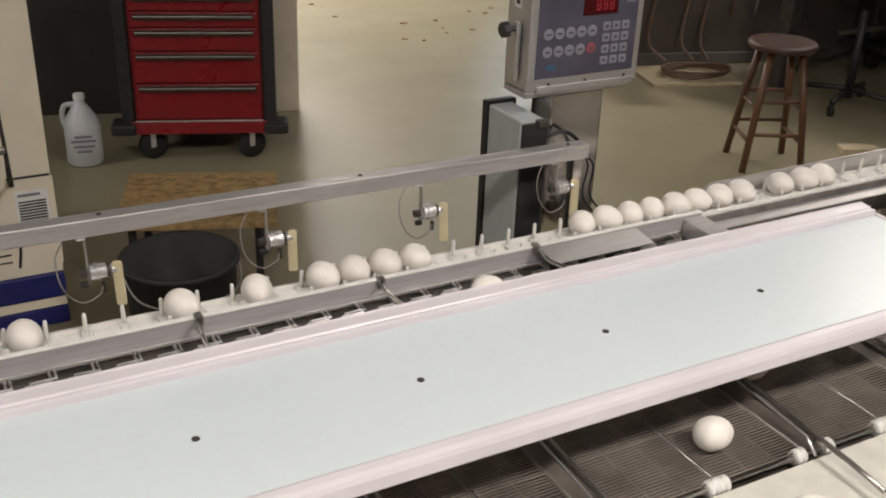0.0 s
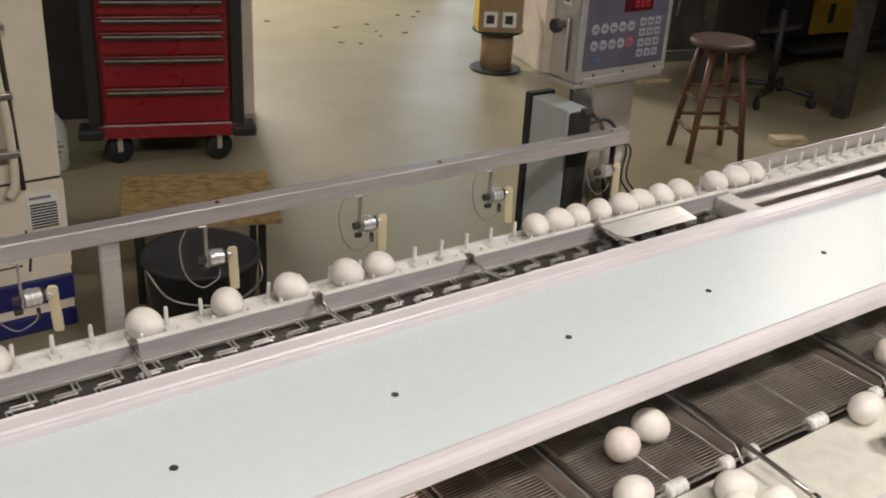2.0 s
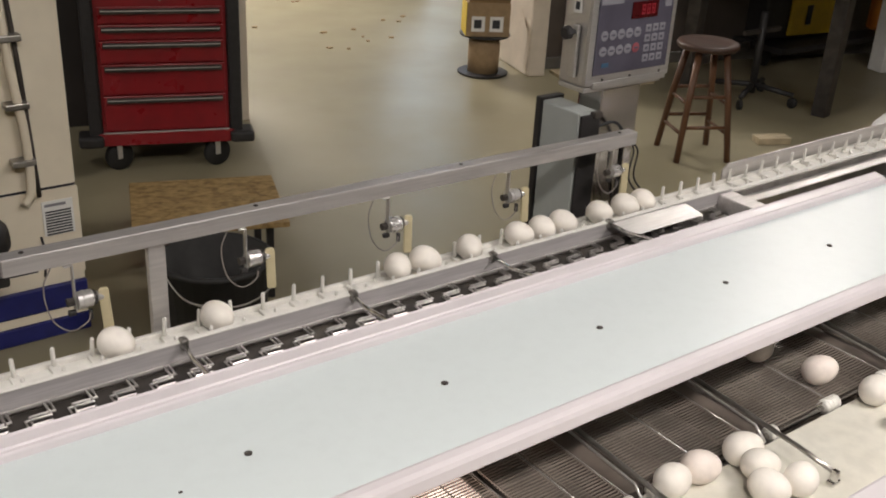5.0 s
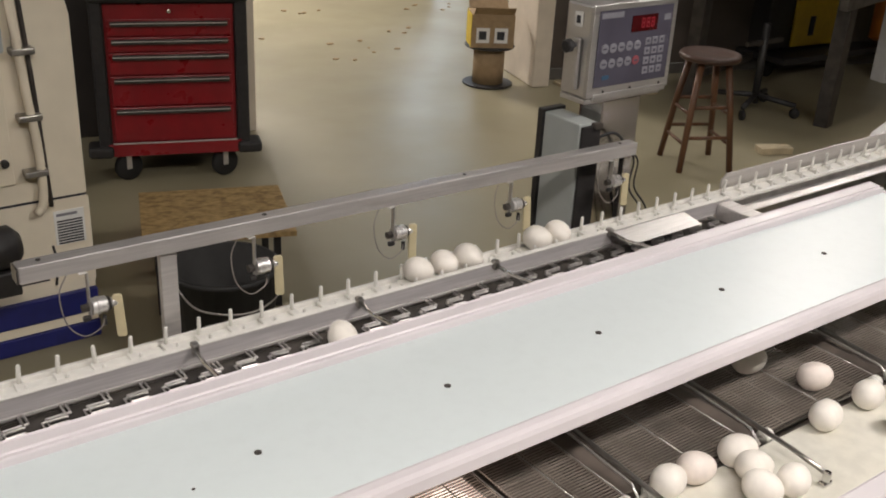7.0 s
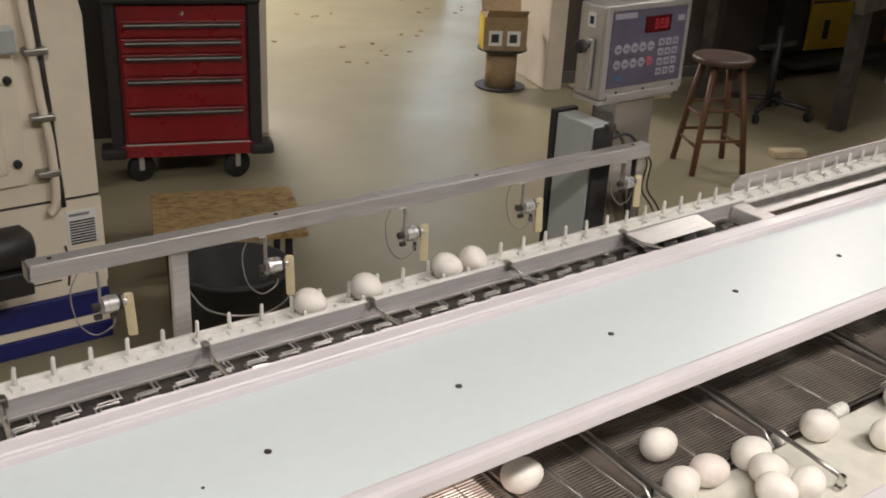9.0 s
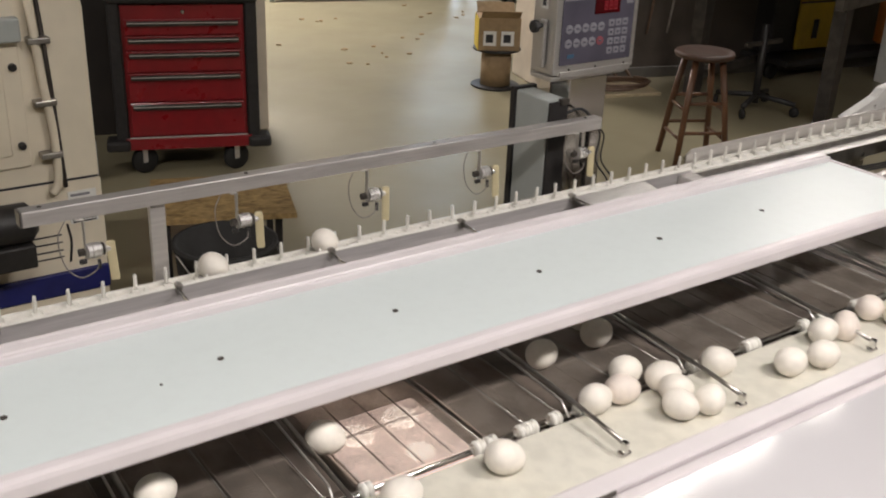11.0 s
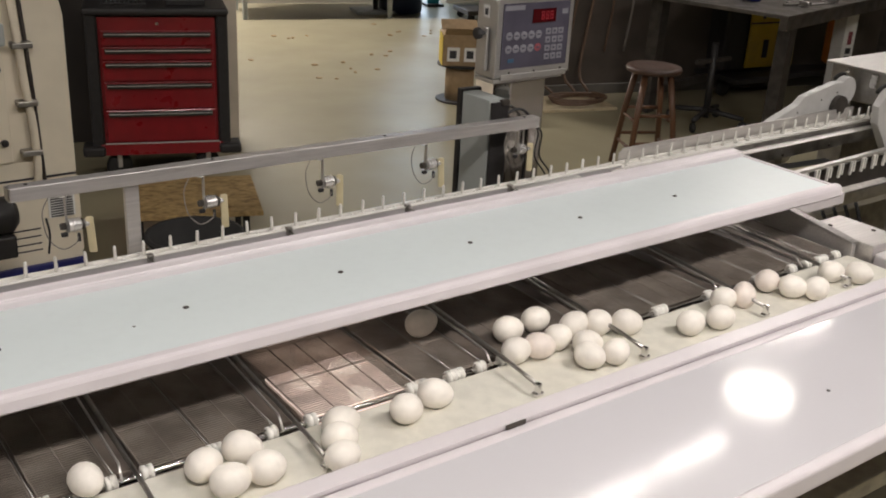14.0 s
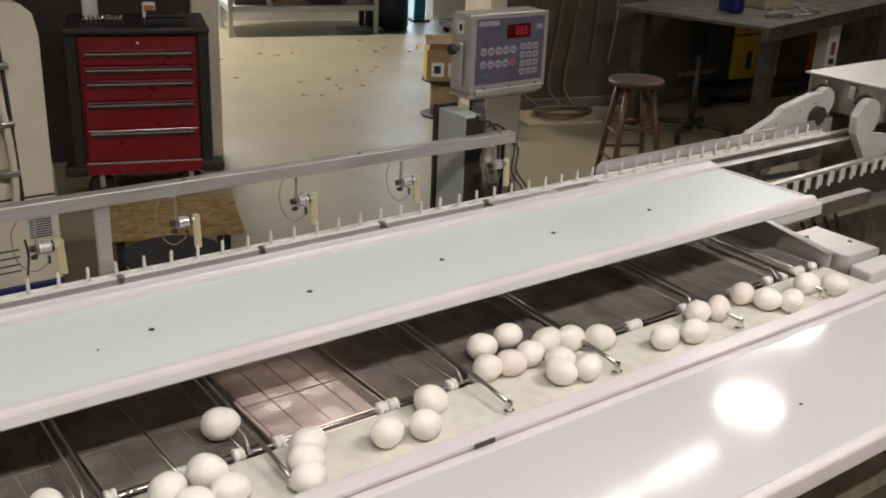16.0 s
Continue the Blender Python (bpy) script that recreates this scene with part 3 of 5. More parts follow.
def build_sensor_bar():
    bar = thing("sensor_bar", None, "square aluminium tube carrying five egg kickers over the peg belt", "rail")
    x0, x1, drop, half = -0.128, 1.300, 0.014, 0.0155
    tilt = math.degrees(math.atan2(drop, x1 - x0))
    BY = 0.5975

    def height(x):
        return 0.9205 - drop * (x - x0) / (x1 - x0)

    b = part("tube", boxed(0, x1 - x0, -half, half, -half, half, bevel=0.0022), ALUMINIUM, bar, "square aluminium tube")
    b.matrix_basis = pose(x0, BY, height(x0), 0, tilt, 0)
    for x in (-0.092, 0.32, 0.79, 1.255):
        part("screw", lathe([(0.0042, 0), (0.0042, 0.0015), (0.0028, 0.002)], 10), DARK_STEEL, bar).matrix_basis = pose(x, BY, height(x) + half + 0.0002)
    part("post", boxed(0.111, 0.143, BY - 0.007, BY + 0.007, 0.585, height(0.12) - half, bevel=0.002), ALUMINIUM, bar, "flat aluminium post")
    part("end_bracket", boxed(1.268, 1.292, BY - 0.008, BY + 0.010, 0.585, height(1.29) - half, bevel=0.002), POLISHED, bar)
    for k in range(5):
        x = -0.012 + 0.3105 * k
        z = height(x) - half
        y, c = BY - 0.014, 0.836
        hanger = boxed(x - 0.010, x - 0.007, y - 0.005, y + 0.005, c - 0.018, z - 0.002, bevel=0.0006, segments=1)
        box(hanger, x - 0.022, x - 0.007, y - 0.006, y + 0.006, z - 0.002, z, bevel=0.0006, segments=1)
        part("hanger", hanger, STEEL, bar, "bent steel kicker hanger")
        side = pose(x, y, c, 0, 90, 0)
        part("solenoid", lathe([(0.0120, -0.0065), (0.0148, -0.006), (0.0148, 0.002), (0.0158, 0.003), (0.0158, 0.0075), (0.0146, 0.0085), (0.0146, 0.019), (0.0130, 0.0205)], 26, side), BRIGHT_STEEL, bar, "bright round kicker body")
        part("collar", lathe([(0.0125, 0.0207), (0.0125, 0.025), (0.0105, 0.0265)], 18, side), DARK_STEEL, bar, "dark collar")
        part("hub", lathe([(0.0085, 0.0267), (0.0085, 0.038), (0.006, 0.039)], 12, side), BRIGHT_STEEL, bar, "small bright hub", True)
        part("nut", lathe([(0.008, -0.022), (0.008, -0.0105), (0.005, -0.0100)], 6, side), DARK_STEEL, bar)
        part("terminal", boxed(x - 0.024, x - 0.0105, y - 0.013, y - 0.004, c - 0.020, c - 0.011, bevel=0.002), BLACK, bar, "black terminal")
        part("cam", boxed(x + 0.010, x + 0.016, y - 0.012, y - 0.004, c - 0.036, c - 0.017, bevel=0.002), BLACK, bar, "black cam lever")
        paddle = prism([(-0.0085, 0.010), (-0.0085, -0.066), (-0.006, -0.069), (0.006, -0.069), (0.0085, -0.066), (0.0085, 0.010), (0.005, 0.0135), (-0.005, 0.0135)], 0.007, "y", 0.0015)
        part("paddle", paddle, BONE, bar, "yellowed plastic paddle").matrix_basis = pose(x + 0.037, y - 0.008, c + 0.002, 0, -3 + 1.3 * (k % 3), -22)
        wire = curve_points([(x - 0.040, BY - 0.010, z), (x - 0.058, y - 0.006, z - 0.030), (x - 0.052, y - 0.012, c - 0.016), (x - 0.026, y - 0.016, c - 0.044), (x + 0.004, y - 0.014, c - 0.036), (x + 0.012, y - 0.010, c - 0.020)], 6)
        part("wire", tubed(wire, 0.0012, 5), CABLE_GREY, bar, "thin looped wire", True)
    for k in range(2):
        part("tail_cable", tubed(curve_points([(1.298, BY, 0.895), (1.312 + 0.014 * k, BY, 0.865), (1.306 + 0.018 * k, BY, 0.80), (1.35 + 0.02 * k, BY - 0.01, 0.73), (1.38 + 0.03 * k, BY, 0.59)], 6), 0.0024, 6), CABLE_BLACK, bar, "", True)
    part("end_plug", boxed(x0 - 0.004, x0 - 0.001, BY - half + 0.001, BY + half - 0.001, height(x0) - half + 0.001, height(x0) + half - 0.001, bevel=0.001), STEEL_DULL, bar, "flat end plug")


def build_head():
    head = thing("drive_head", None, "white and bare-metal drive head of the conveyor", "machine head")

    def shield(y, cx, cz, r, tail, depth):
        pts = [(cx + r * math.cos(radians(a)), cz + r * math.sin(radians(a))) for a in range(-60, 136, 15)] + tail
        part("chain_guard", prism(pts, depth, "y", 0.003), GUARD_PAINT, head, "white rounded chain guard").location = (0, y, 0)
        rim = [(cx + (r + 0.004) * math.cos(radians(a)), y + depth + 0.006, cz + (r + 0.004) * math.sin(radians(a))) for a in range(-60, 136, 15)]
        part("guard_seal", tubed(rim, 0.007, 8), RUBBER, head, "black rubber seal", True)

    shield(0.575, 2.782, 0.849, 0.052, [(2.70, 0.886), (2.61, 0.868), (2.53, 0.853), (2.50, 0.828), (2.36, 0.783), (2.33, 0.74), (2.45, 0.66), (2.70, 0.66)], 0.030)
    shield(0.345, 2.695, 0.852, 0.064, [(2.62, 0.86), (2.63, 0.80), (2.76, 0.64), (2.95, 0.60), (2.92, 0.76)], 0.030)
    part("gear_box", boxed(2.85, 3.60, 0.385, 0.70, 0.802, 0.925, bevel=0.006), STEEL_DULL, head, "bare metal box")
    part("lid", boxed(2.832, 3.62, 0.375, 0.715, 0.9255, 0.933, bevel=0.003), STEEL, head, "flat steel lid")
    part("hinge", boxed(2.838, 2.8495, 0.50, 0.53, 0.865, 0.918, bevel=0.004), CHROME, head, "bright hinge")
    for y, z in ((0.63, 0.905), (0.46, 0.89), (0.44, 0.84)):
        part("bolt", lathe([(0.007, 0), (0.007, 0.004), (0.004, 0.005)], 8, pose(2.8495, y, z, 0, -90, 0)), CHROME, head)
    part("sprocket", lathe([(0.012, -0.012), (0.042, -0.010), (0.042, 0.010), (0.012, 0.012)], 20, pose(2.72, 0.56, 0.80, 90, 0, 0)), DARK_STEEL, head)
    for x, z in ((2.63, 0.832), (2.72, 0.85), (2.50, 0.80)):
        part("bolt", lathe([(0.006, 0), (0.006, 0.004), (0.003, 0.005)], 8, pose(x, 0.5795, z, 90, 0, 0)), DARK_STEEL, head)
    for x, z in ((2.70, 0.875), (2.76, 0.78), (2.83, 0.68)):
        part("bolt", lathe([(0.006, 0), (0.006, 0.004), (0.003, 0.005)], 8, pose(x, 0.3795, z, 90, 0, 0)), DARK_STEEL, head)
    part("frame", boxed(2.86, 3.35, 0.602, 0.70, 0.0, 0.80, bevel=0.004), STEEL_DULL, head, "steel side frame")
    part("front_frame", boxed(2.88, 3.35, 0.30, 0.38, 0.0, 0.909, bevel=0.004), STEEL_DULL, head, "steel side frame")
    part("cross_member", boxed(1.70, 2.86, 0.22, 0.26, 0.58, 0.61, bevel=0.003), STEEL, head)
    part("motor", lathe([(0.03, 0), (0.055, 0.01), (0.055, 0.16), (0.03, 0.17)], 20, pose(2.28, 0.58, 0.68, 0, 90, 0)), WHITE_PLASTIC, head, "", True)
    part("motor_bracket", boxed(2.30, 2.46, 0.55, 0.61, 0.0, 0.63, bevel=0.003), STEEL_DULL, head)
    # the returning run of pegs below
    run = thing("return_belt", None, "returning peg belt with pegs hanging down", "conveyor belt")
    part("strip", boxed(1.80, 2.86, 0.25, 0.27, 0.722, 0.732, bevel=0.002), ALUMINIUM, run).matrix_basis = pose(0, 0, -0.038, 0, -1.2, 0)
    peg = None
    for k in range(16):
        m = pose(1.86 + PITCH * k, 0.248, 0.724 + 0.0013 * k)
        if peg is None:
            bm = boxed(-0.004, 0.004, -0.004, 0.004, -0.045, 0.0, bevel=0.001)
            box(bm, 0.012, 0.018, -0.004, 0.004, -0.036, 0.0)
            peg = part("peg", bm, WHITE_PLASTIC, run, "hanging white peg")
            peg.matrix_basis = m
        else:
            again("peg", peg, run, m, "hanging white peg")
    part("back_plate", boxed(1.80, 2.84, 0.285, 0.291, 0.60, 0.71), DARK_STEEL, run)
    part("foot", boxed(1.86, 1.90, 0.255, 0.284, 0.0, 0.70, bevel=0.002), STEEL_DULL, run)
    for k in range(3):
        part("guide_wire", tubed([(1.52 + 0.02 * k, 0.30 + 0.014 * k, 0.765), (2.3, 0.28 + 0.014 * k, 0.735)], 0.003, 6), CABLE_BLACK, run, "black guide wire", True)
    cables = thing("cable_bundle", None, "tangle of black cables hanging below the drive head", "cable")
    for k in range(4):
        pts = [(2.20 + 0.06 * k, 0.22, 0.60), (2.16 + 0.05 * k, 0.12, 0.52), (2.28 + 0.06 * k, 0.05 + 0.02 * k, 0.40), (2.45, 0.10, 0.26 - 0.03 * k), (2.86, 0.36, 0.22)]
        part("cable", tubed(curve_points(pts, 6), 0.006, 6), CABLE_BLACK, cables, "", True)


build_top_plate()
build_frame()
build_lanes()
build_tray()
build_guide()
PEG_BELT = build_peg_belt()
build_sensor_bar()
build_head()

# ---- the weighing indicator on its stand ----
def build_indicator():
    stand = thing("indicator_stand", None, "stainless stand with a grey enclosure below the weighing indicator", "stand")
    part("enclosure", boxed(1.170, 1.228, 0.650, 0.775, 0.30, 0.966, bevel=0.004), GREY_PAINT, stand, "grey-green painted enclosure")
    # black here paints the dark reflection on the stand's steel front
    part("enclosure_front", boxed(1.173, 1.233, 0.642, 0.6495, 0.32, 0.960, bevel=0.002), BLACK, stand, "enclosure front coloured black as a dark reflection")
    part("enclosure_back", boxed(1.165, 1.24, 0.7755, 0.795, 0.29, 0.972, bevel=0.003), BLACK, stand, "black back flange")
    part("catch", boxed(1.205, 1.23, 0.632, 0.650, 0.952, 0.967, bevel=0.003), DARK_STEEL, stand)
    part("column", boxed(1.258, 1.392, 0.672, 0.75, 0.02, 1.008, bevel=0.006), POLISHED, stand, "wide stainless column")
    part("base_plate", boxed(1.12, 1.48, 0.62, 0.92, 0.0, 0.02, bevel=0.004), STEEL_DULL, stand)
    part("shelf", boxed(1.18, 1.435, 0.655, 0.74, 1.010, 1.022, bevel=0.002), STEEL, stand)
    part("cable", tubed(curve_points([(1.235, 0.66, 0.92), (1.285, 0.645, 0.93), (1.33, 0.648, 0.88), (1.335, 0.655, 0.78), (1.38, 0.66, 0.62)], 8), 0.004, 6), CABLE_BLACK, stand, "black looped cable", True)
    ind = thing("weighing_indicator", pose(1.180, 0.650, 1.0225), "stainless weighing indicator with a dark keypad and red display", "indicator")
    part("housing", boxed(0, 0.272, 0.006, 0.092, 0.0, 0.218, bevel=0.006), STEEL, ind, "brushed stainless housing")
    part("bezel", boxed(-0.002, 0.274, 0.0, 0.0055, 0.004, 0.219, bevel=0.002), STEEL, ind, "steel bezel")
    part("panel", boxed(0.016, 0.258, -0.0022, -0.0002, 0.028, 0.206), PANEL_BLUE, ind, "dark blue-grey membrane panel")
    part("display", boxed(0.120, 0.205, -0.0045, -0.0024, 0.150, 0.188), DISPLAY, ind, "dark red display window")
    for k in range(3):
        x = 0.150 + 0.016 * k
        digit = boxed(x, x + 0.003, -0.0062, -0.0048, 0.158, 0.181)
        box(digit, x + 0.008, x + 0.011, -0.0062, -0.0048, 0.158, 0.181)
        for z in (0.158, 0.168, 0.178):
            box(digit, x + 0.003, x + 0.008, -0.0062, -0.0048, z, z + 0.003)
        part("digit", digit, LED, ind, "glowing red digit bars")
    part("maker_plate", boxed(0.020, 0.090, -0.0035, -0.0024, 0.188, 0.201), KEY, ind, "pale plate with bars")
    part("badge", boxed(0.228, 0.250, -0.0035, -0.0024, 0.170, 0.184), KEY, ind, "small pale badge")
    key = None
    for r in range(2):
        for c in range(5):
            m = pose(0.040 + 0.0265 * c, -0.0024, 0.118 - 0.036 * r, 90, 0, 0)
            lab = "round pale key"
            if key is None:
                key = part("round_key", lathe([(0.0115, 0), (0.0115, 0.0012), (0.0085, 0.0016)], 16), KEY, ind, lab)
                key.matrix_basis = m
            elif r == 1 and c == 4:
                part("round_key", lathe([(0.0115, 0), (0.0115, 0.0012), (0.0085, 0.0016)], 16), RED_INK, ind, "round red key").matrix_basis = m
            else:
                again("round_key", key, ind, m, lab)
            part("key_mark", boxed(-0.006, 0.006, -0.002, 0.002, 0.0018, 0.0022), PANEL_BLUE, ind).matrix_basis = m
    square = None
    for r in range(4):
        for c in range(3):
            m = pose(0.182 + 0.0235 * c, -0.0024, 0.124 - 0.0235 * r)
            if square is None:
                square = part("square_key", boxed(-0.0095, 0.0095, -0.0012, 0, -0.0085, 0.0085, bevel=0.001, segments=1), KEY, ind, "small square key")
                square.matrix_basis = m
            else:
                again("square_key", square, ind, m, "small square key")
            part("key_mark", boxed(-0.004, 0.004, -0.0016, -0.0013, -0.003, 0.003), PANEL_BLUE, ind).matrix_basis = m
    part("logo_shape", boxed(0.040, 0.062, -0.0035, -0.0024, 0.045, 0.055), material("blue_print", (0.04, 0.10, 0.17), 0.5), ind, "small blue printed shape")
    part("side_label", boxed(-0.0032, -0.0022, 0.035, 0.060, 0.165, 0.198), PAPER, ind, "small white sticker")
    part("sticker_mark", boxed(-0.0036, -0.0033, 0.041, 0.054, 0.172, 0.190), INK, ind)
    part("bracket", boxed(-0.014, -0.003, 0.030, 0.050, 0.02, 0.14, bevel=0.003), STEEL, ind, "side bracket")
    part("knob", lathe([(0.006, 0), (0.006, 0.014), (0.016, 0.016), (0.016, 0.028), (0.012, 0.031)], 8, pose(-0.014, 0.040, 0.125, 0, -90, 0)), BLACK, ind, "black star knob")
    part("foot_rail", boxed(0.02, 0.262, -0.004, 0.006, -0.004, 0.012, bevel=0.002), STEEL, ind)
    for x in (0.05, 0.14, 0.24):
        part("screw", lathe([(0.003, 0), (0.003, 0.002), (0.001, 0.003)], 8, pose(x, -0.0005, 0.016, 90, 0, 0)), DARK_STEEL, ind)


build_indicator()

# ---- things about the shop ----
CHEST = pose(0.94, 3.232, 0, 0, 0, -20)


def build_tool_chest():
    chest = thing("tool_chest", CHEST, "red five-drawer rolling tool chest with black corners", "tool chest")
    W, D, B, T = 0.53, 0.42, 0.140, 0.785
    part("carcass", boxed(-0.045, W + 0.045, 0.03, D, B, T + 0.012, bevel=0.006), BLACK, chest, "black steel carcass")
    part("face", boxed(0, W, 0.018, 0.0295, B + 0.004, T), RED, chest, "red enamel front")
    for side in (0, 1):
        x0 = -0.058 if side == 0 else W + 0.004
        part("corner_post", boxed(x0, x0 + 0.054, -0.002, 0.06, B + 0.01, T + 0.03, bevel=0.012, segments=3), BLACK, chest, "black moulded corner post")
        x0 = -0.105 if side == 0 else W + 0.002
        part("bumper", boxed(x0, x0 + 0.105, -0.03, 0.09, B - 0.012, B + 0.038, bevel=0.014, segments=3), BLACK, chest, "black moulded bumper")
    part("kick_strip", boxed(-0.02, W + 0.02, -0.004, 0.016, B - 0.012, B + 0.045, bevel=0.004), RED, chest, "red lower rail")
    part("bright_trim", boxed(0.0, W, -0.0075, -0.0045, B + 0.046, B + 0.051), ALUMINIUM, chest, "thin bright trim")
    z = T - 0.058
    for h in (0.076, 0.066, 0.100, 0.136, 0.160):
        z0 = z - h
        part_drawer = part("drawer", boxed(0.012, W - 0.012, 0.004, 0.0175, z0 + 0.004, z - 0.004, bevel=0.003), RED, chest, "red drawer front")
        handle = part("drawer_handle", prism([(-0.014, 0.0), (-0.016, 0.014), (0.0, 0.022), (0.003, 0.0)], W - 0.05, "x", 0.002), DARK_STEEL, part_drawer, "dark full-width grip with worn edge")
        handle.location = (0.025, 0.0, z - 0.030)
        part("grip_edge", boxed(0.027, W - 0.027, -0.0185, -0.0155, z - 0.018, z - 0.014), ALUMINIUM, part_drawer, "worn bright edge")
        z = z0
    part("top_tray", boxed(-0.062, W + 0.062, -0.02, D + 0.02, T + 0.012, T + 0.045, bevel=0.012), BLACK, chest, "black top tray")
    part("lock", lathe([(0.008, 0), (0.008, 0.004), (0.005, 0.005)], 10, pose(W / 2, 0.017, T - 0.03, 90, 0, 0)), CHROME, chest)
    for x in (0.055, W - 0.055):
        for y in (0.06, D - 0.06):
            wheel = part("caster", lathe([(0.020, -0.018), (0.058, -0.017), (0.063, -0.009), (0.063, 0.009), (0.058, 0.017), (0.020, 0.018)], 22, pose(x, y, 0.063, 90, 0, 25)), RUBBER, chest, "black rubber caster", True)
            part("fork", boxed(-0.012, 0.012, -0.026, 0.026, 0.055, 0.138, bevel=0.003), ALUMINIUM, wheel, "bright fork").matrix_basis = pose(x - 0.005, y, 0, 0, 0, 25)
    # tools strewn over its top
    top = T + 0.045
    tray = thing("socket_tray", CHEST @ pose(0.12, 0.12, top), "tray of small chrome sockets on the tool chest", "tools")
    part("base", boxed(-0.1, 0.1, -0.04, 0.04, 0, 0.008, bevel=0.002), BLACK, tray)
    sock = None
    for k in range(18):
        m = pose(-0.085 + 0.02 * (k % 9), -0.018 + 0.036 * (k // 9), 0.008)
        if sock is None:
            sock = part("socket", lathe([(0.007, 0), (0.007, 0.026), (0.004, 0.027)], 10), CHROME, tray, "", True)
            sock.matrix_basis = m
        else:
            again("socket", sock, tray, m)
    bottle = thing("spray_bottle", CHEST @ pose(0.06, 0.24, top), "pale plastic bottle on the tool chest", "bottle")
    part("body", lathe([(0.034, 0), (0.036, 0.01), (0.036, 0.12), (0.014, 0.15), (0.014, 0.17)], 16), JUG, bottle, "", True)
    part("cap", lathe([(0.016, 0.17), (0.016, 0.19), (0.012, 0.195)], 12), ORANGE, bottle)
    case = thing("tool_case", CHEST @ pose(0.40, 0.12, top), "black tool case lying on the tool chest", "case")
    part("body", boxed(-0.09, 0.09, -0.07, 0.07, 0, 0.03, bevel=0.006), BLACK, case)
    part("lid", boxed(-0.088, 0.088, -0.068, 0.068, 0.031, 0.05, bevel=0.008), BLACK, case)
    light = thing("lit_charger", CHEST @ pose(0.33, 0.30, top), "small pale box on the tool chest", "box")
    part("body", boxed(-0.03, 0.03, -0.03, 0.03, 0, 0.07, bevel=0.006), PAPER, light)
    part("cover", boxed(-0.024, 0.024, -0.032, -0.0302, 0.03, 0.06), ORANGE, light)


def build_jug():
    jug = thing("plastic_jug", pose(0.735, 3.33, 0, 0, 0, -10), "translucent white plastic gallon jug with a printed label", "jug")
    part("body", lathe([(0.066, 0.0), (0.075, 0.012), (0.075, 0.165), (0.062, 0.205), (0.030, 0.255), (0.021, 0.265), (0.021, 0.285)], 24), JUG, jug, "", True)
    part("cap", lathe([(0.024, 0.283), (0.024, 0.302), (0.02, 0.305)], 16), PAPER, jug)
    part("handle", tubed(curve_points([(-0.018, 0, 0.262), (-0.062, 0, 0.255), (-0.074, 0, 0.205), (-0.066, 0, 0.165)], 6), 0.011, 8), JUG, jug, "moulded handle", True)
    for z, w in ((0.135, 0.035), (0.115, 0.05), (0.092, 0.042), (0.07, 0.03)):
        part("print_bar", boxed(-w, w, -0.0775, -0.0758, z, z + 0.009), KEY, jug)


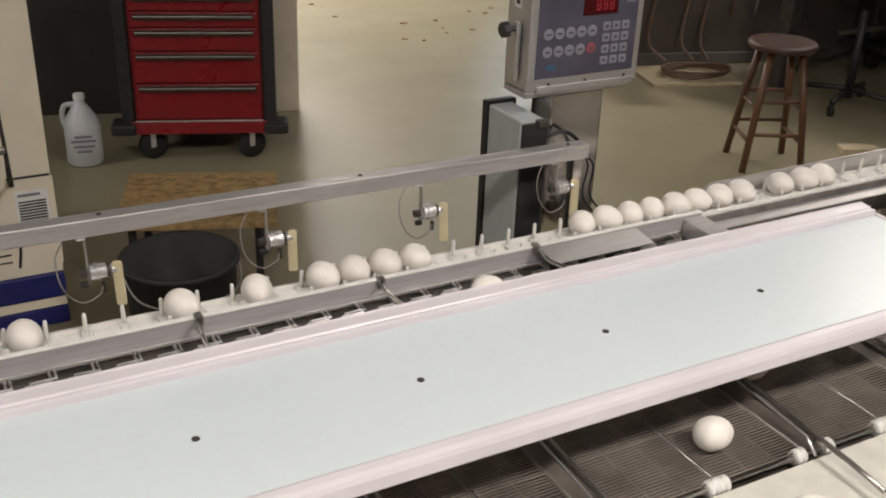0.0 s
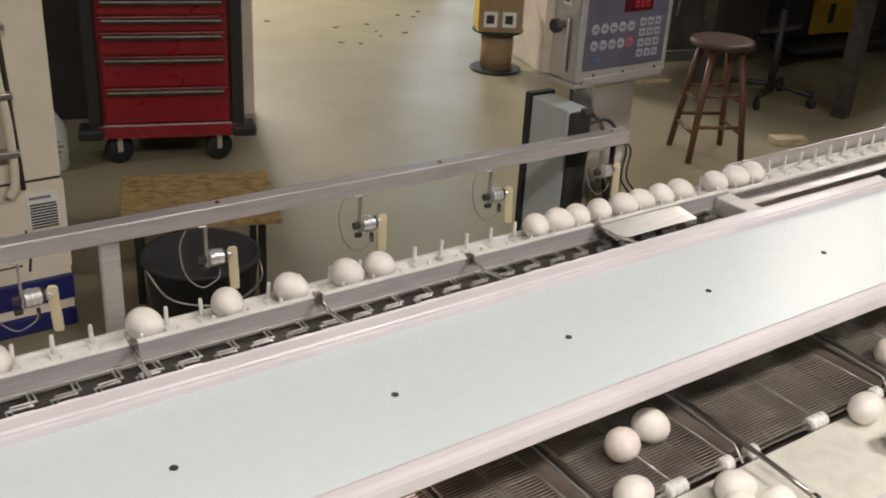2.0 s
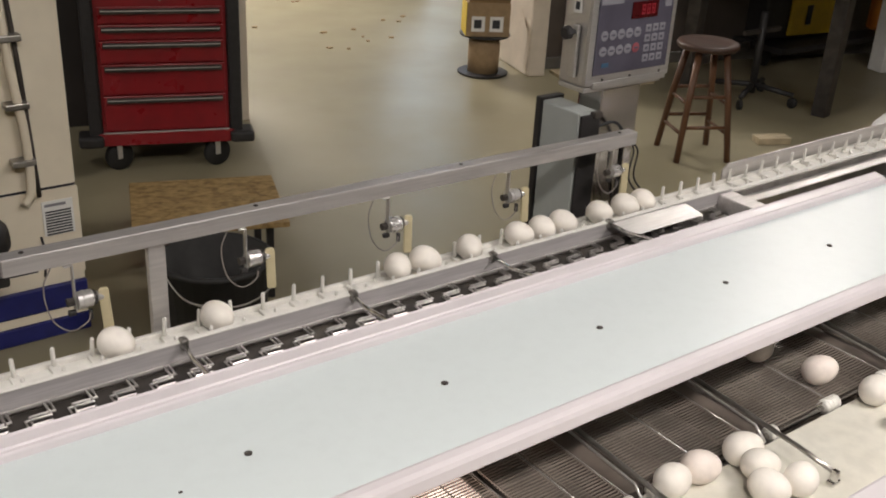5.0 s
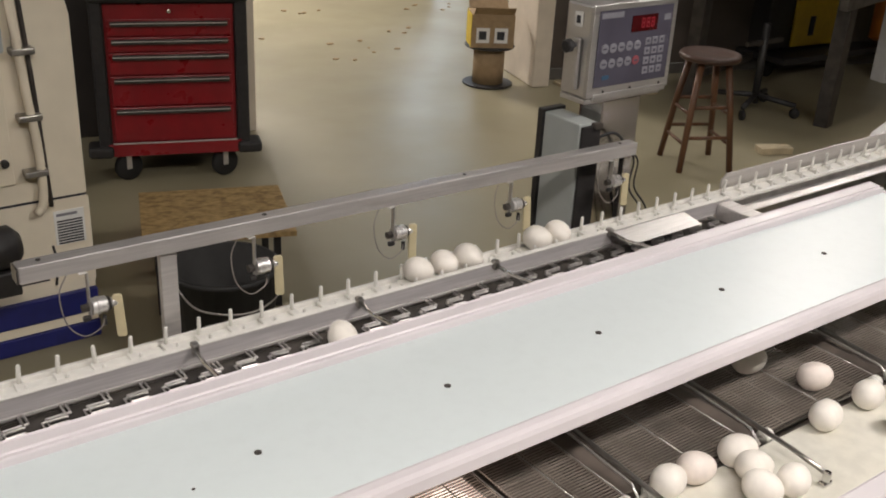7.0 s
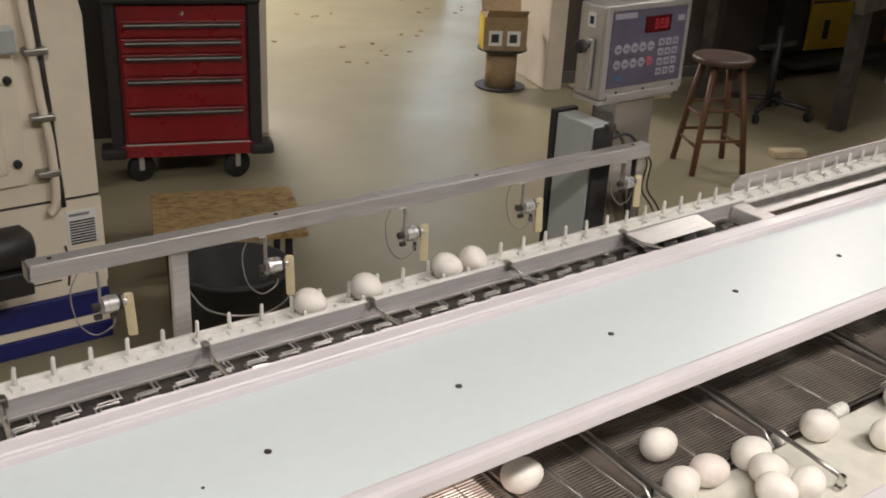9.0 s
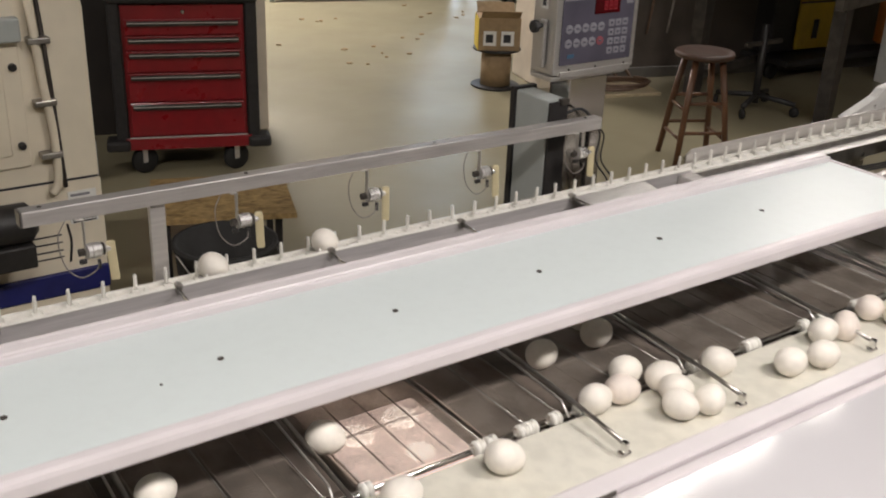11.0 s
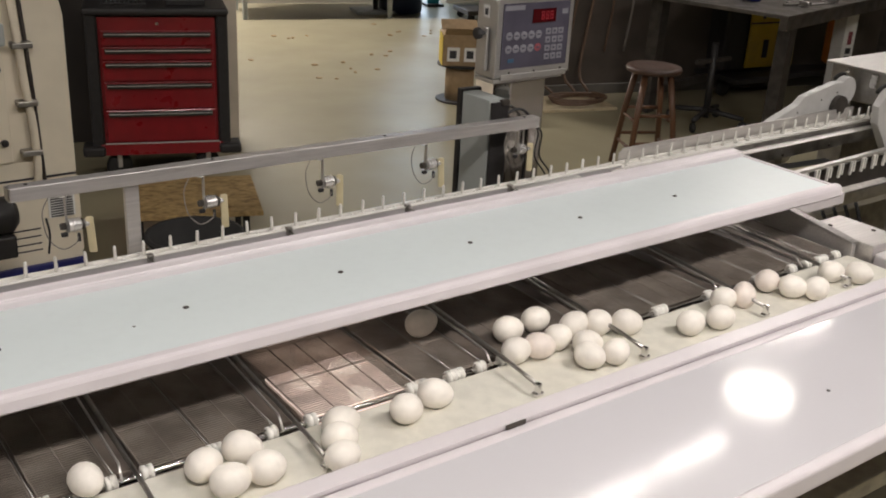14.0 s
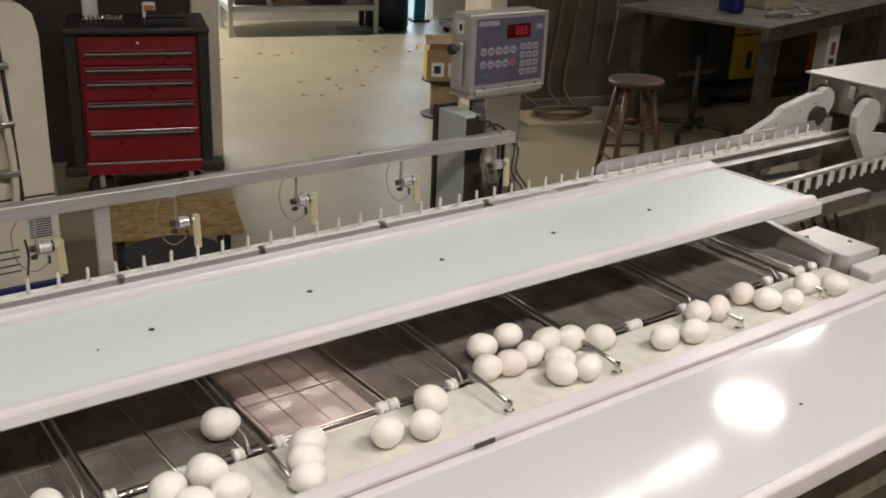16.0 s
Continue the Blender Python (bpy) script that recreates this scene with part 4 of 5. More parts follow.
def build_cabinet():
    cab = thing("control_cabinet", pose(0.42, 1.98, -0.288) @ Matrix.Scale(1.2, 4), "tall beige enamelled machine cabinet with a rounded top", "cabinet")
    outline = [(0, 0.24), (0, 0.40), (0.004, 0.405), (0.004, 0.636), (-0.006, 0.641), (-0.006, 0.646), (0, 0.650), (0, 1.10), (-0.012, 1.16), (-0.04, 1.185), (-0.10, 1.195), (-0.95, 1.195), (-0.95, 0.24)]
    part("body", prism(outline, 0.62, "y", 0.0), BEIGE, cab, "beige enamelled shell with a seam")
    part("seam", boxed(-0.94, -0.002, -0.0012, 0.002, 0.6415, 0.6475), INK, cab, "dark seam")
    part("rating_plate", boxed(-0.088, -0.012, -0.003, 0.0, 0.518, 0.610), PAPER, cab, "printed rating plate")
    for k in range(9):
        z = 0.585 - 0.0075 * k
        part("print_bar", boxed(-0.082, -0.018, -0.0044, -0.0031, z - 0.005, z - 0.001), INK, cab)
    part("print_bar", boxed(-0.082, -0.030, -0.0044, -0.0031, 0.596, 0.603), KEY, cab)
    part("conduit", tubed(curve_points([(-0.140, -0.022, 1.19), (-0.126, -0.022, 0.95), (-0.112, -0.022, 0.80), (-0.112, -0.022, 0.66), (-0.13, -0.022, 0.62)], 6), 0.011, 10), BEIGE, cab, "beige conduit pipe", True)
    part("conduit", tubed(curve_points([(-0.118, -0.010, 1.19), (-0.104, -0.010, 0.95), (-0.092, -0.010, 0.63)], 6), 0.006, 8), DARK_STEEL, cab, "", True)
    for z in (0.72, 0.86, 1.02):
        part("pipe_clip", boxed(-0.150, -0.095, -0.036, 0.0, z, z + 0.016, bevel=0.003), STEEL_DULL, cab, "pipe clip")
    part("junction_box", boxed(-0.24, -0.165, -0.04, 0.0, 1.03, 1.09, bevel=0.006), GREY_PAINT, cab)
    door = part("door", boxed(-0.70, -0.170, -0.010, -0.001, 0.70, 1.14, bevel=0.004), BEIGE, cab, "beige door panel")
    part("inner_panel", boxed(-0.66, -0.215, -0.016, -0.0105, 0.735, 1.00, bevel=0.004), BEIGE, door, "raised inner panel")
    for z in (0.76, 0.965):
        part("latch", lathe([(0.010, 0), (0.010, 0.010), (0.006, 0.013)], 10, pose(-0.190, -0.0105, z, 90, 0, 0)), BLACK, door, "black round latch")
    part("dark_motor", lathe([(0.03, 0), (0.052, 0.015), (0.052, 0.14), (0.03, 0.16)], 18, pose(-0.36, -0.10, 0.585, 0, 90, 0)), BLACK, cab, "black motor", True)
    part("motor_foot", boxed(-0.34, -0.215, -0.14, 0.0, 0.47, 0.535, bevel=0.006), BLACK, cab)
    for z in (0.425, 0.445, 0.468, 0.49):
        part("groove", boxed(-0.20, -0.115, -0.0016, 0.0, z, z + 0.004), INK, cab, "dark groove")
    part("cable_mark", tubed(curve_points([(-0.098, -0.004, 0.52), (-0.092, -0.005, 0.47), (-0.10, -0.004, 0.41)], 5), 0.003, 6), CABLE_BLACK, cab, "", True)
    part("blue_band", boxed(-0.945, 0.0, -0.018, -0.002, 0.318, 0.385, bevel=0.004), BLUE, cab, "dark blue band")
    part("blue_band", boxed(-0.945, 0.0, -0.016, -0.002, 0.2405, 0.289, bevel=0.004), BLUE, cab, "dark blue band")
    part("pale_band", boxed(-0.945, -0.004, -0.012, -0.002, 0.290, 0.317, bevel=0.002), BEIGE, cab, "beige band")


def build_osb_table():
    table = thing("board_table", pose(0.575, 1.965, 0, 0, 0, -20), "small low table with a strand-board top and black legs", "table")
    part("tabletop", boxed(0.0, 0.50, 0.0, 0.44, 0.275, 0.293, bevel=0.002), OSB, table, "rough strand-board top")
    for x in (0.05, 0.44):
        for y in (0.05, 0.39):
            part("leg", boxed(x - 0.012, x + 0.012, y - 0.012, y + 0.012, 0, 0.275, bevel=0.002), BLACK, table, "black square leg")
    bucket = thing("black_bucket", pose(0.68, 1.58, 0) @ Matrix.Scale(1.1, 4), "black plastic bucket on the floor below the table", "bucket")
    part("body", lathe([(0.115, 0), (0.122, 0.01), (0.145, 0.30), (0.152, 0.302), (0.152, 0.315), (0.138, 0.315), (0.115, 0.03)], 26), RUBBER, bucket, "", True)
    part("bail", tubed(curve_points([(-0.15, 0, 0.30), (-0.12, -0.10, 0.25), (0, -0.155, 0.235), (0.12, -0.10, 0.25), (0.15, 0, 0.30)], 6), 0.003, 6), STEEL_DULL, bucket, "wire handle", True)


def build_stool():
    stool = thing("bar_stool", pose(3.50, 2.15, 0, 0, 0, 12), "brown wooden bar stool with a round seat", "stool")
    H = 0.565
    part("seat", lathe([(0.115, H - 0.036), (0.143, H - 0.030), (0.150, H - 0.015), (0.143, H - 0.002), (0.10, H - 0.006), (0.02, H - 0.010)], 30), WOOD_SEAT, stool, "round worn seat", True)
    feet = [(-0.185, -0.02), (0.02, -0.185), (0.185, 0.02), (-0.02, 0.185)]
    tops = [(0.52 * x, 0.52 * y) for x, y in feet]
    for (x, y), (u, v) in zip(feet, tops):
        part("leg", tubed([(x, y, 0), (x + (u - x) * 0.5, y + (v - y) * 0.5, 0.3), (u, v, H - 0.034)], 0.015, 10, 1.15), WOOD, stool, "turned wooden leg", True)
    for i in range(4):
        for f in ((0.24, 0.50) if i % 2 else (0.30, 0.56)):
            a, b = [tuple(feet[j][k] + (tops[j][k] - feet[j][k]) * f for k in (0, 1)) + (f * H,) for j in (i, (i + 1) % 4)]
            part("rung", tubed([a, b], 0.009, 8), WOOD, stool, "wooden rung", True)


def build_spool():
    spool = thing("cable_spool", pose(3.50, 3.82, 0), "cardboard spool standing on a thin dark disc", "spool")
    part("base_disc", lathe([(0.15, 0), (0.155, 0.004), (0.155, 0.012), (0.15, 0.014)], 30), BLACK, spool)
    part("core", lathe([(0.095, 0.014), (0.095, 0.235)], 26), CARDBOARD, spool, "brown cardboard core", True)
    part("top_disc", lathe([(0.15, 0.235), (0.153, 0.239), (0.153, 0.245), (0.15, 0.248)], 30), BLACK, spool)
    carton = thing("open_carton", pose(3.49, 3.81, 0.248, 0, 0, -30), "open yellow and brown carton with white labels on the spool", "box")
    part("body", boxed(-0.13, 0.13, -0.10, 0.10, 0, 0.20, bevel=0.002), CARDBOARD, carton)
    part("yellow_side", boxed(-0.1325, -0.1302, -0.098, 0.098, 0.004, 0.196), YELLOW, carton, "yellow printed side")
    for x in (-0.06, 0.05):
        part("label", boxed(x - 0.04, x + 0.04, -0.1025, -0.1002, 0.03, 0.12), PAPER, carton, "white shipping label")
        part("print_bar", boxed(x - 0.025, x + 0.02, -0.1032, -0.1026, 0.05, 0.10), INK, carton)
    for s, a in ((-1, 40), (1, -40)):
        part("flap", boxed(-0.12, 0.12, 0, 0.09, 0, 0.004), CARDBOARD, carton, "raised flap").matrix_basis = pose(0, s * 0.10, 0.20, 0, 0, 0 if s > 0 else 180) @ pose(0, 0, 0, 35)


def build_hose():
    mat = thing("plywood_sheet", shop(2.72, 4.22, 0, 0), "pale plywood sheet lying on the floor", "board")
    part("sheet", boxed(0.0, 0.54, 0.0, 0.36, 0.0, 0.018, bevel=0.002), PALE_WOOD, mat)
    hose = thing("coiled_hose", shop(3.04, 4.375, 0.03), "brown rubber hose coiled on the plywood and hung on the wall", "hose")
    pts = []
    for k in range(60):
        a = k * 0.33
        r = 0.155 + 0.02 * math.sin(k * 0.7)
        pts.append((r * 1.15 * math.cos(a), r * 0.85 * math.sin(a), 0.012 * (k / 19)))
    part("coil", tubed(curve_points(pts, 2), 0.008, 7), CABLE, hose, "", True)
    for x, top in ((-0.16, 1.5), (0.05, 1.3), (0.17, 1.6)):
        drop = [(x * 0.8, 0.12, 0.03), (x - 0.06, 0.22, 0.15), (x, 0.26, 0.5), (x + 0.05, 0.28, 0.9), (x + 0.02, 0.285, top)]
        part("hanging_run", tubed(curve_points(drop, 8), 0.010, 7), CABLE, hose, "hose running up the wall", True)
    for k, (u, c) in enumerate(((3.35, CABLE), (3.5, CABLE_GREY), (4.3, CABLE_GREY))):
        run = thing("wall_cable", shop(u, 4.64, 0), "cable hanging on the dark wall", "cable")
        part("line", tubed(curve_points([(0, 0, 0.3), (0.03, -0.01, 0.7), (-0.03, -0.01, 1.2), (0.02, 0.01, 1.8)], 6), 0.008, 6), c, run, "", True)


BENCH = pose(4.545, 2.12, 0, 0, 0, 12)


def build_bench():
    bench = thing("welding_bench", BENCH, "dark steel welding bench with heavy legs", "workbench")
    part("top", boxed(0.0, 2.1, 0.0, 1.05, 0.742, 0.765, bevel=0.003), BENCH_STEEL, bench, "dark steel top")
    part("front_rail", boxed(0.02, 2.08, 0.012, 0.06, 0.675, 0.7415, bevel=0.003), BENCH_STEEL, bench)
    for x, y in ((0.15, 0.08), (1.9, 0.08), (0.10, 0.92), (1.9, 0.92)):
        part("leg", prism([(x - 0.03, 0), (x + 0.06, 0), (x + 0.09, 0.742), (x - 0.01, 0.742)], 0.08, "y", 0.004), DARK_STEEL, bench, "heavy dark leg").location = (0, y - 0.045, 0)
    part("lower_rail", boxed(0.10, 1.9, 0.90, 0.94, 0.10, 0.15, bevel=0.003), BENCH_STEEL, bench)
    B = BENCH @ pose(0, 0, 0.765)
    for name, x, y, w, d, h, mat_, lab, turn in (("blue_box", 0.50, 0.50, 0.075, 0.06, 0.20, BLUE, "small blue box on the welding bench", 8), ("parts_carton", 0.85, 0.42, 0.13, 0.11, 0.085, PALE_WOOD, "open cardboard parts box on the bench", -20),
                                                 ("red_box", 1.25, 0.62, 0.13, 0.10, 0.07, RED_INK, "red box with a pale lid on the bench", 10), ("grey_case", 1.02, 0.80, 0.17, 0.10, 0.10, GREY_PAINT, "grey metal case on the bench", 0)):
        item = thing(name, B @ pose(x, y, 0, 0, 0, turn), lab, "box")
        part("body", boxed(-w, w, -d, d, 0, h, bevel=0.006), mat_, item)
        part("rim", boxed(-w - 0.004, w + 0.004, -d - 0.004, d + 0.004, h - 0.002, h + 0.012, bevel=0.003), PAPER if mat_ is RED_INK else mat_, item)
    bottle = thing("blue_bottle", B @ pose(0.40, 0.42, 0), "blue plastic spray bottle on the welding bench", "bottle")
    part("body", lathe([(0.042, 0), (0.046, 0.01), (0.046, 0.15), (0.018, 0.20), (0.018, 0.225)], 18), BLUE, bottle, "", True)
    part("trigger_head", boxed(-0.045, 0.018, -0.014, 0.014, 0.226, 0.262, bevel=0.006), PAPER, bottle, "pale trigger head")
    clamp = thing("bar_clamp", B @ pose(0.62, 0.10, 0, 0, 0, -8), "long bright steel bar clamp lying on the bench", "clamp")
    part("bar", boxed(-0.20, 0.20, -0.012, 0.012, 0, 0.010, bevel=0.002), STEEL, clamp)
    for x in (-0.17, 0.14):
        part("jaw", boxed(x - 0.014, x + 0.014, -0.055, 0.016, 0.0105, 0.036, bevel=0.004), STEEL_DULL, clamp)
    for k in range(6):
        rod = thing("steel_offcut", B @ pose(0.45 + 0.13 * k, 0.16 + 0.07 * (k % 3), 0, 0, 0, -30 + 23 * k), "loose steel offcut on the bench", "metal part", "steel offcuts")
        part("bar", boxed(-0.09, 0.09, -0.012, 0.012, 0, 0.014, bevel=0.002), STEEL if k % 2 else STEEL_DULL, rod)
        part("end_cut", boxed(0.0905, 0.096, -0.010, 0.010, 0.001, 0.012), STEEL_DULL, rod)
    welder = thing("welding_machine", pose(5.52, 3.12, 0.16, 0, 0, -8), "yellow and black welding machine on a low cart", "welder")
    part("case", boxed(-0.20, 0.45, 0, 0.55, 0.0, 0.46, bevel=0.02), BLACK, welder, "black ribbed case")
    part("front", boxed(0.0, 0.46, -0.02, -0.0005, 0.02, 0.45, bevel=0.008), YELLOW, welder, "yellow front panel")
    part("hood", boxed(0.0, 0.46, -0.028, -0.0205, 0.335, 0.345), INK, welder, "dark seam")
    part("socket", boxed(0.14, 0.19, -0.026, -0.0205, 0.09, 0.22, bevel=0.003), BLACK, welder, "black vent")
    part("latch", boxed(0.10, 0.125, -0.026, -0.0205, 0.37, 0.395, bevel=0.002), INK, welder)
    cart = thing("welder_cart", pose(5.30, 3.06, 0, 0, 0, -3), "low black steel cart under the welding machine", "cart")
    part("deck", boxed(-0.05, 1.3, -0.13, 0.70, 0.12, 0.158, bevel=0.004), BLACK, cart)
    for x in (0.02, 1.2):
        for y in (0.06, 0.62):
            part("wheel", lathe([(0.02, -0.018), (0.056, -0.016), (0.056, 0.016), (0.02, 0.018)], 16, pose(x, y, 0.057, 90, 0, 0)), RUBBER, cart, "", True)
    tank = thing("orange_tank", pose(6.44, 3.10, 0.159), "orange gas tank on the low cart", "tank")
    part("body", lathe([(0.10, 0), (0.13, 0.03), (0.13, 0.30), (0.09, 0.37), (0.03, 0.39), (0.03, 0.43)], 22), ORANGE, tank, "", True)
    part("collar", lathe([(0.06, 0.37), (0.065, 0.44), (0.055, 0.44)], 16), DARK_STEEL, tank)
    reel = thing("dark_reel", pose(6.46, 3.46, 0.16), "dark round reel beside the tank", "reel")
    part("reel", lathe([(0.09, -0.06), (0.11, -0.05), (0.11, 0.05), (0.09, 0.06)], 22, pose(0, 0, 0.11, 90, 0, 20)), RUBBER, reel, "", True)
    part("hub", lathe([(0.03, -0.07), (0.03, 0.07)], 12, pose(0, 0, 0.11, 90, 0, 20)), STEEL_DULL, reel)
    sign = thing("carton_sign", pose(5.92, 2.62, 0.0, 0, 0, -15), "tall white carton with dark and red lettering", "box")
    part("carton", boxed(0.0, 0.10, 0, 0.12, 0.0, 0.62, bevel=0.004), PAPER, sign, "white carton")
    for k in range(4):
        part("print_bar", boxed(0.03, 0.075, -0.0028, -0.001, 0.18 + 0.055 * k, 0.22 + 0.055 * k), INK, sign)
    part("print_bar", boxed(0.035, 0.07, -0.0028, -0.001, 0.41, 0.50), RED_INK, sign)
    jack = thing("floor_stand", pose(4.56, 2.62, 0), "dark swivel base with four arms on the floor", "stand")
    part("column", tubed([(0, 0, 0.05), (0, 0, 0.52)], 0.022, 10), BLACK, jack, "", True)
    part("plate", boxed(-0.16, 0.16, -0.012, 0.012, 0.40, 0.425, bevel=0.003), DARK_STEEL, jack)
    for a in range(4):
        part("arm", tubed([(0, 0, 0.10), (0.24 * math.cos(a * 1.571 + 0.4), 0.24 * math.sin(a * 1.571 + 0.4), 0.075)], 0.016, 8), BLACK, jack, "", True)
        part("castor", lathe([(0.012, -0.012), (0.03, -0.01), (0.03, 0.01), (0.012, 0.012)], 12, pose(0.24 * math.cos(a * 1.571 + 0.4), 0.24 * math.sin(a * 1.571 + 0.4), 0.03, 90, 0, 30 * a)), RUBBER, jack, "", True)
    block = thing("wood_block", pose(4.02, 2.06, 0, 0, 0, -25), "short pale wood offcut on the floor", "wood")
    part("block", boxed(-0.09, 0.09, -0.04, 0.04, 0, 0.035, bevel=0.003), PALE_WOOD, block)
    red = thing("red_bin", pose(4.95, 1.55, 0, 0, 0, -20), "dark red plastic bin on the floor", "bin")
    part("body", prism([(-0.16, 0), (0.16, 0), (0.20, 0.30), (-0.20, 0.30)], 0.28, "y", 0.006), RED, red)
    part("rim", boxed(-0.21, 0.21, -0.012, 0.292, 0.302, 0.325, bevel=0.005), RED, red)


def build_far():
    rack = thing("shelf_rack", shop(1.41, 7.72), "grey metal shelf rack by the far wall", "rack")
    for x in (0, 1.35):
        for y in (0, 0.5):
            part("post", boxed(x - 0.02, x + 0.02, y - 0.02, y + 0.02, 0, 1.6, bevel=0.002), GREY_PAINT, rack, "grey post")
    for z in (0.22, 0.75, 1.25):
        part("shelf", boxed(-0.018, 1.368, -0.018, 0.518, z, z + 0.05, bevel=0.003), GREY_PAINT, rack, "grey shelf")
    for k, (x, w, mat_) in enumerate(((0.2, 0.14, DARK_STEEL), (0.55, 0.12, CARDBOARD), (0.9, 0.15, BLACK), (1.18, 0.09, GREY_PAINT))):
        crate = thing("storage_crate", shop(1.41, 7.72, 0.27) @ pose(x, 0.22, 0), "dusty storage crate on the rack", "crate", "crates on the rack")
        part("body", boxed(-w, w, -0.15, 0.15, 0, 0.20 + 0.04 * (k % 2), bevel=0.006), mat_, crate)
        part("lip", boxed(-w - 0.006, w + 0.006, -0.156, 0.156, 0.20 + 0.04 * (k % 2) + 0.001, 0.215 + 0.04 * (k % 2), bevel=0.003), mat_, crate)
    sign = thing("pole_stand", shop(2.72, 8.05), "grey flat stand with a thin pole near the doorway", "stand")
    part("plate", boxed(-0.22, 0.22, -0.15, 0.15, 0, 0.03, bevel=0.004), GREY_PAINT, sign)
    part("pole", tubed([(0, 0, 0.03), (0, 0, 1.6)], 0.025, 10), DARK_STEEL, sign, "", True)
    drum = thing("plastic_drum", shop(2.98, 8.08), "dark navy plastic drum beside the doorway", "drum")
    part("body", lathe([(0.19, 0), (0.21, 0.02), (0.21, 0.28), (0.22, 0.30), (0.21, 0.32), (0.21, 0.58), (0.22, 0.60), (0.21, 0.62), (0.20, 0.88)], 28), NAVY, drum, "", True)
    part("lid", lathe([(0.215, 0.882), (0.215, 0.90), (0.20, 0.905)], 28), NAVY, drum)
    curtain = thing("teal_panel", shop(3.43, 8.40), "teal plastic panel standing in the doorway", "panel")
    part("panel", boxed(-0.06, 0.06, -0.02, 0.02, 0.0, 1.9, bevel=0.006), TEAL, curtain)
    part("foot", boxed(-0.09, 0.09, -0.08, 0.08, 0.0, 0.025, bevel=0.004), DARK_STEEL, curtain)
    low = thing("dark_dolly", shop(3.62, 7.6), "low dark dolly by the doorway", "dolly")
    part("deck", boxed(-0.2, 0.3, -0.2, 0.2, 0.07, 0.11, bevel=0.004), DARK_STEEL, low)
    for x in (-0.14, 0.24):
        for y in (-0.14, 0.14):
            part("wheel", lathe([(0.01, -0.015), (0.035, -0.012), (0.035, 0.012), (0.01, 0.015)], 12, pose(x, y, 0.035, 90, 0, 0)), RUBBER, low, "", True)
    verts, faces = [], []
    rng = random.Random(5)
    for k in range(34):
        u, v = rng.uniform(1.0, 3.6), rng.uniform(5.4, 7.4) + rng.gauss(0, 0.2)
        r, a0 = rng.uniform(0.010, 0.024), rng.uniform(0, 6)
        base = len(verts)
        ring = [(u + r * rng.uniform(0.6, 1.2) * math.cos(a0 + i * 1.05), v + r * rng.uniform(0.5, 1.0) * math.sin(a0 + i * 1.05)) for i in range(6)]
        verts += [(x, y, 0.0005) for x, y in ring] + [(x, y, 0.005 + 0.004 * rng.random()) for x, y in ring]
        faces += [[base + 6 + i for i in range(6)]] + [[base + i, base + (i + 1) % 6, base + 6 + (i + 1) % 6, base + 6 + i] for i in range(6)]
    mesh = bpy.data.meshes.new("floor_litter")
    mesh.from_pydata(verts, [], faces)
    mesh.materials.append(CARDBOARD)
    ob = new("floor_litter", mesh)
    ob.matrix_basis = SHOP
    tagged(ob, "scattered dry leaves and scraps on the far floor", "litter", kind="stuff")


build_tool_chest()
build_jug()
build_cabinet()
build_osb_table()
build_stool()
build_spool()
build_hose()
build_bench()
build_far()

# ---- eggs, and everything that moves ----
def egg_mesh(mat, name):
    rows = []
    for k in range(19):
        a = math.pi * k / 18
        z = -math.cos(a)
        r = math.sin(a) * (1 - 0.10 * z)
        rows.append((max(r, 0.02) * 0.0258, z * 0.0315))
    ob = mesh_object(name, lathe(rows, 28), mat, True)
    mesh = ob.data
    bpy.data.objects.remove(ob)
    return mesh


SHELL, SHELL_PINK = egg_mesh(EGG, "egg_shell"), egg_mesh(EGG_PINK, "egg_shell_tinted")
EGG_R = 0.0258
MOVES = []


def egg(stops, heading=90.0, pink=False, label="white hen's egg", group="eggs", size=1.0, ride_heading=None):
    """An egg that goes from stop to stop (seconds, x, y, z), rolling as it goes towards the tray."""
    ob = new("egg", SHELL_PINK if pink else SHELL)
    tagged(ob, label, "egg", group)
    spin = random.uniform(0, 6)

    def base_at(y):
        turn = heading
        if ride_heading is not None:
            turn += (ride_heading - heading) * max(0.0, min(1.0, (y - 0.15) / 0.27))
        return Euler((0, radians(90), radians(turn - 90))).to_matrix().to_4x4() @ Matrix.Rotation(spin, 4, "Z") @ Matrix.Scale(size, 4)

    if len({s[1:] for s in stops}) == 1:
        ob.matrix_basis = Matrix.Translation(stops[0][1:]) @ base_at(stops[0][2])
        return ob
    rows, angle, last = [], 0.0, None
    for (t0, *p0), (t1, *p1) in zip(stops, stops[1:]):
        a, b = Vector(p0), Vector(p1)
        steps = max(1, min(int((t1 - t0) * 15), math.ceil(abs(b.y - a.y) / 0.022)))
        for k in range(steps):
            p = a.lerp(b, k / steps)
            if last is not None:
                angle += max(-1.2, min(1.2, (last.y - p.y) / EGG_R)) * (1 if abs(last.y - p.y) > 1e-6 else 0)
            last = p
            rows.append((t0 + (t1 - t0) * k / steps, Matrix.Translation(p) @ Matrix.Rotation(angle, 4, "X") @ base_at(p.y)))
    end = Vector(stops[-1][1:])
    angle += max(-1.2, min(1.2, (last.y - end.y) / EGG_R))
    rows.append((stops[-1][0], Matrix.Translation(end) @ Matrix.Rotation(angle, 4, "X") @ base_at(end.y)))
    if rows[-1][0] < 16.0:
        rows.append((16.0, rows[-1][1]))
    ob.scale = (size, size, size)
    MOVES.append((ob, rows))
    return ob


TZ = TRAY_Z + EGG_R - 0.0005
MZ = LANE_Z + 0.001 + EGG_R


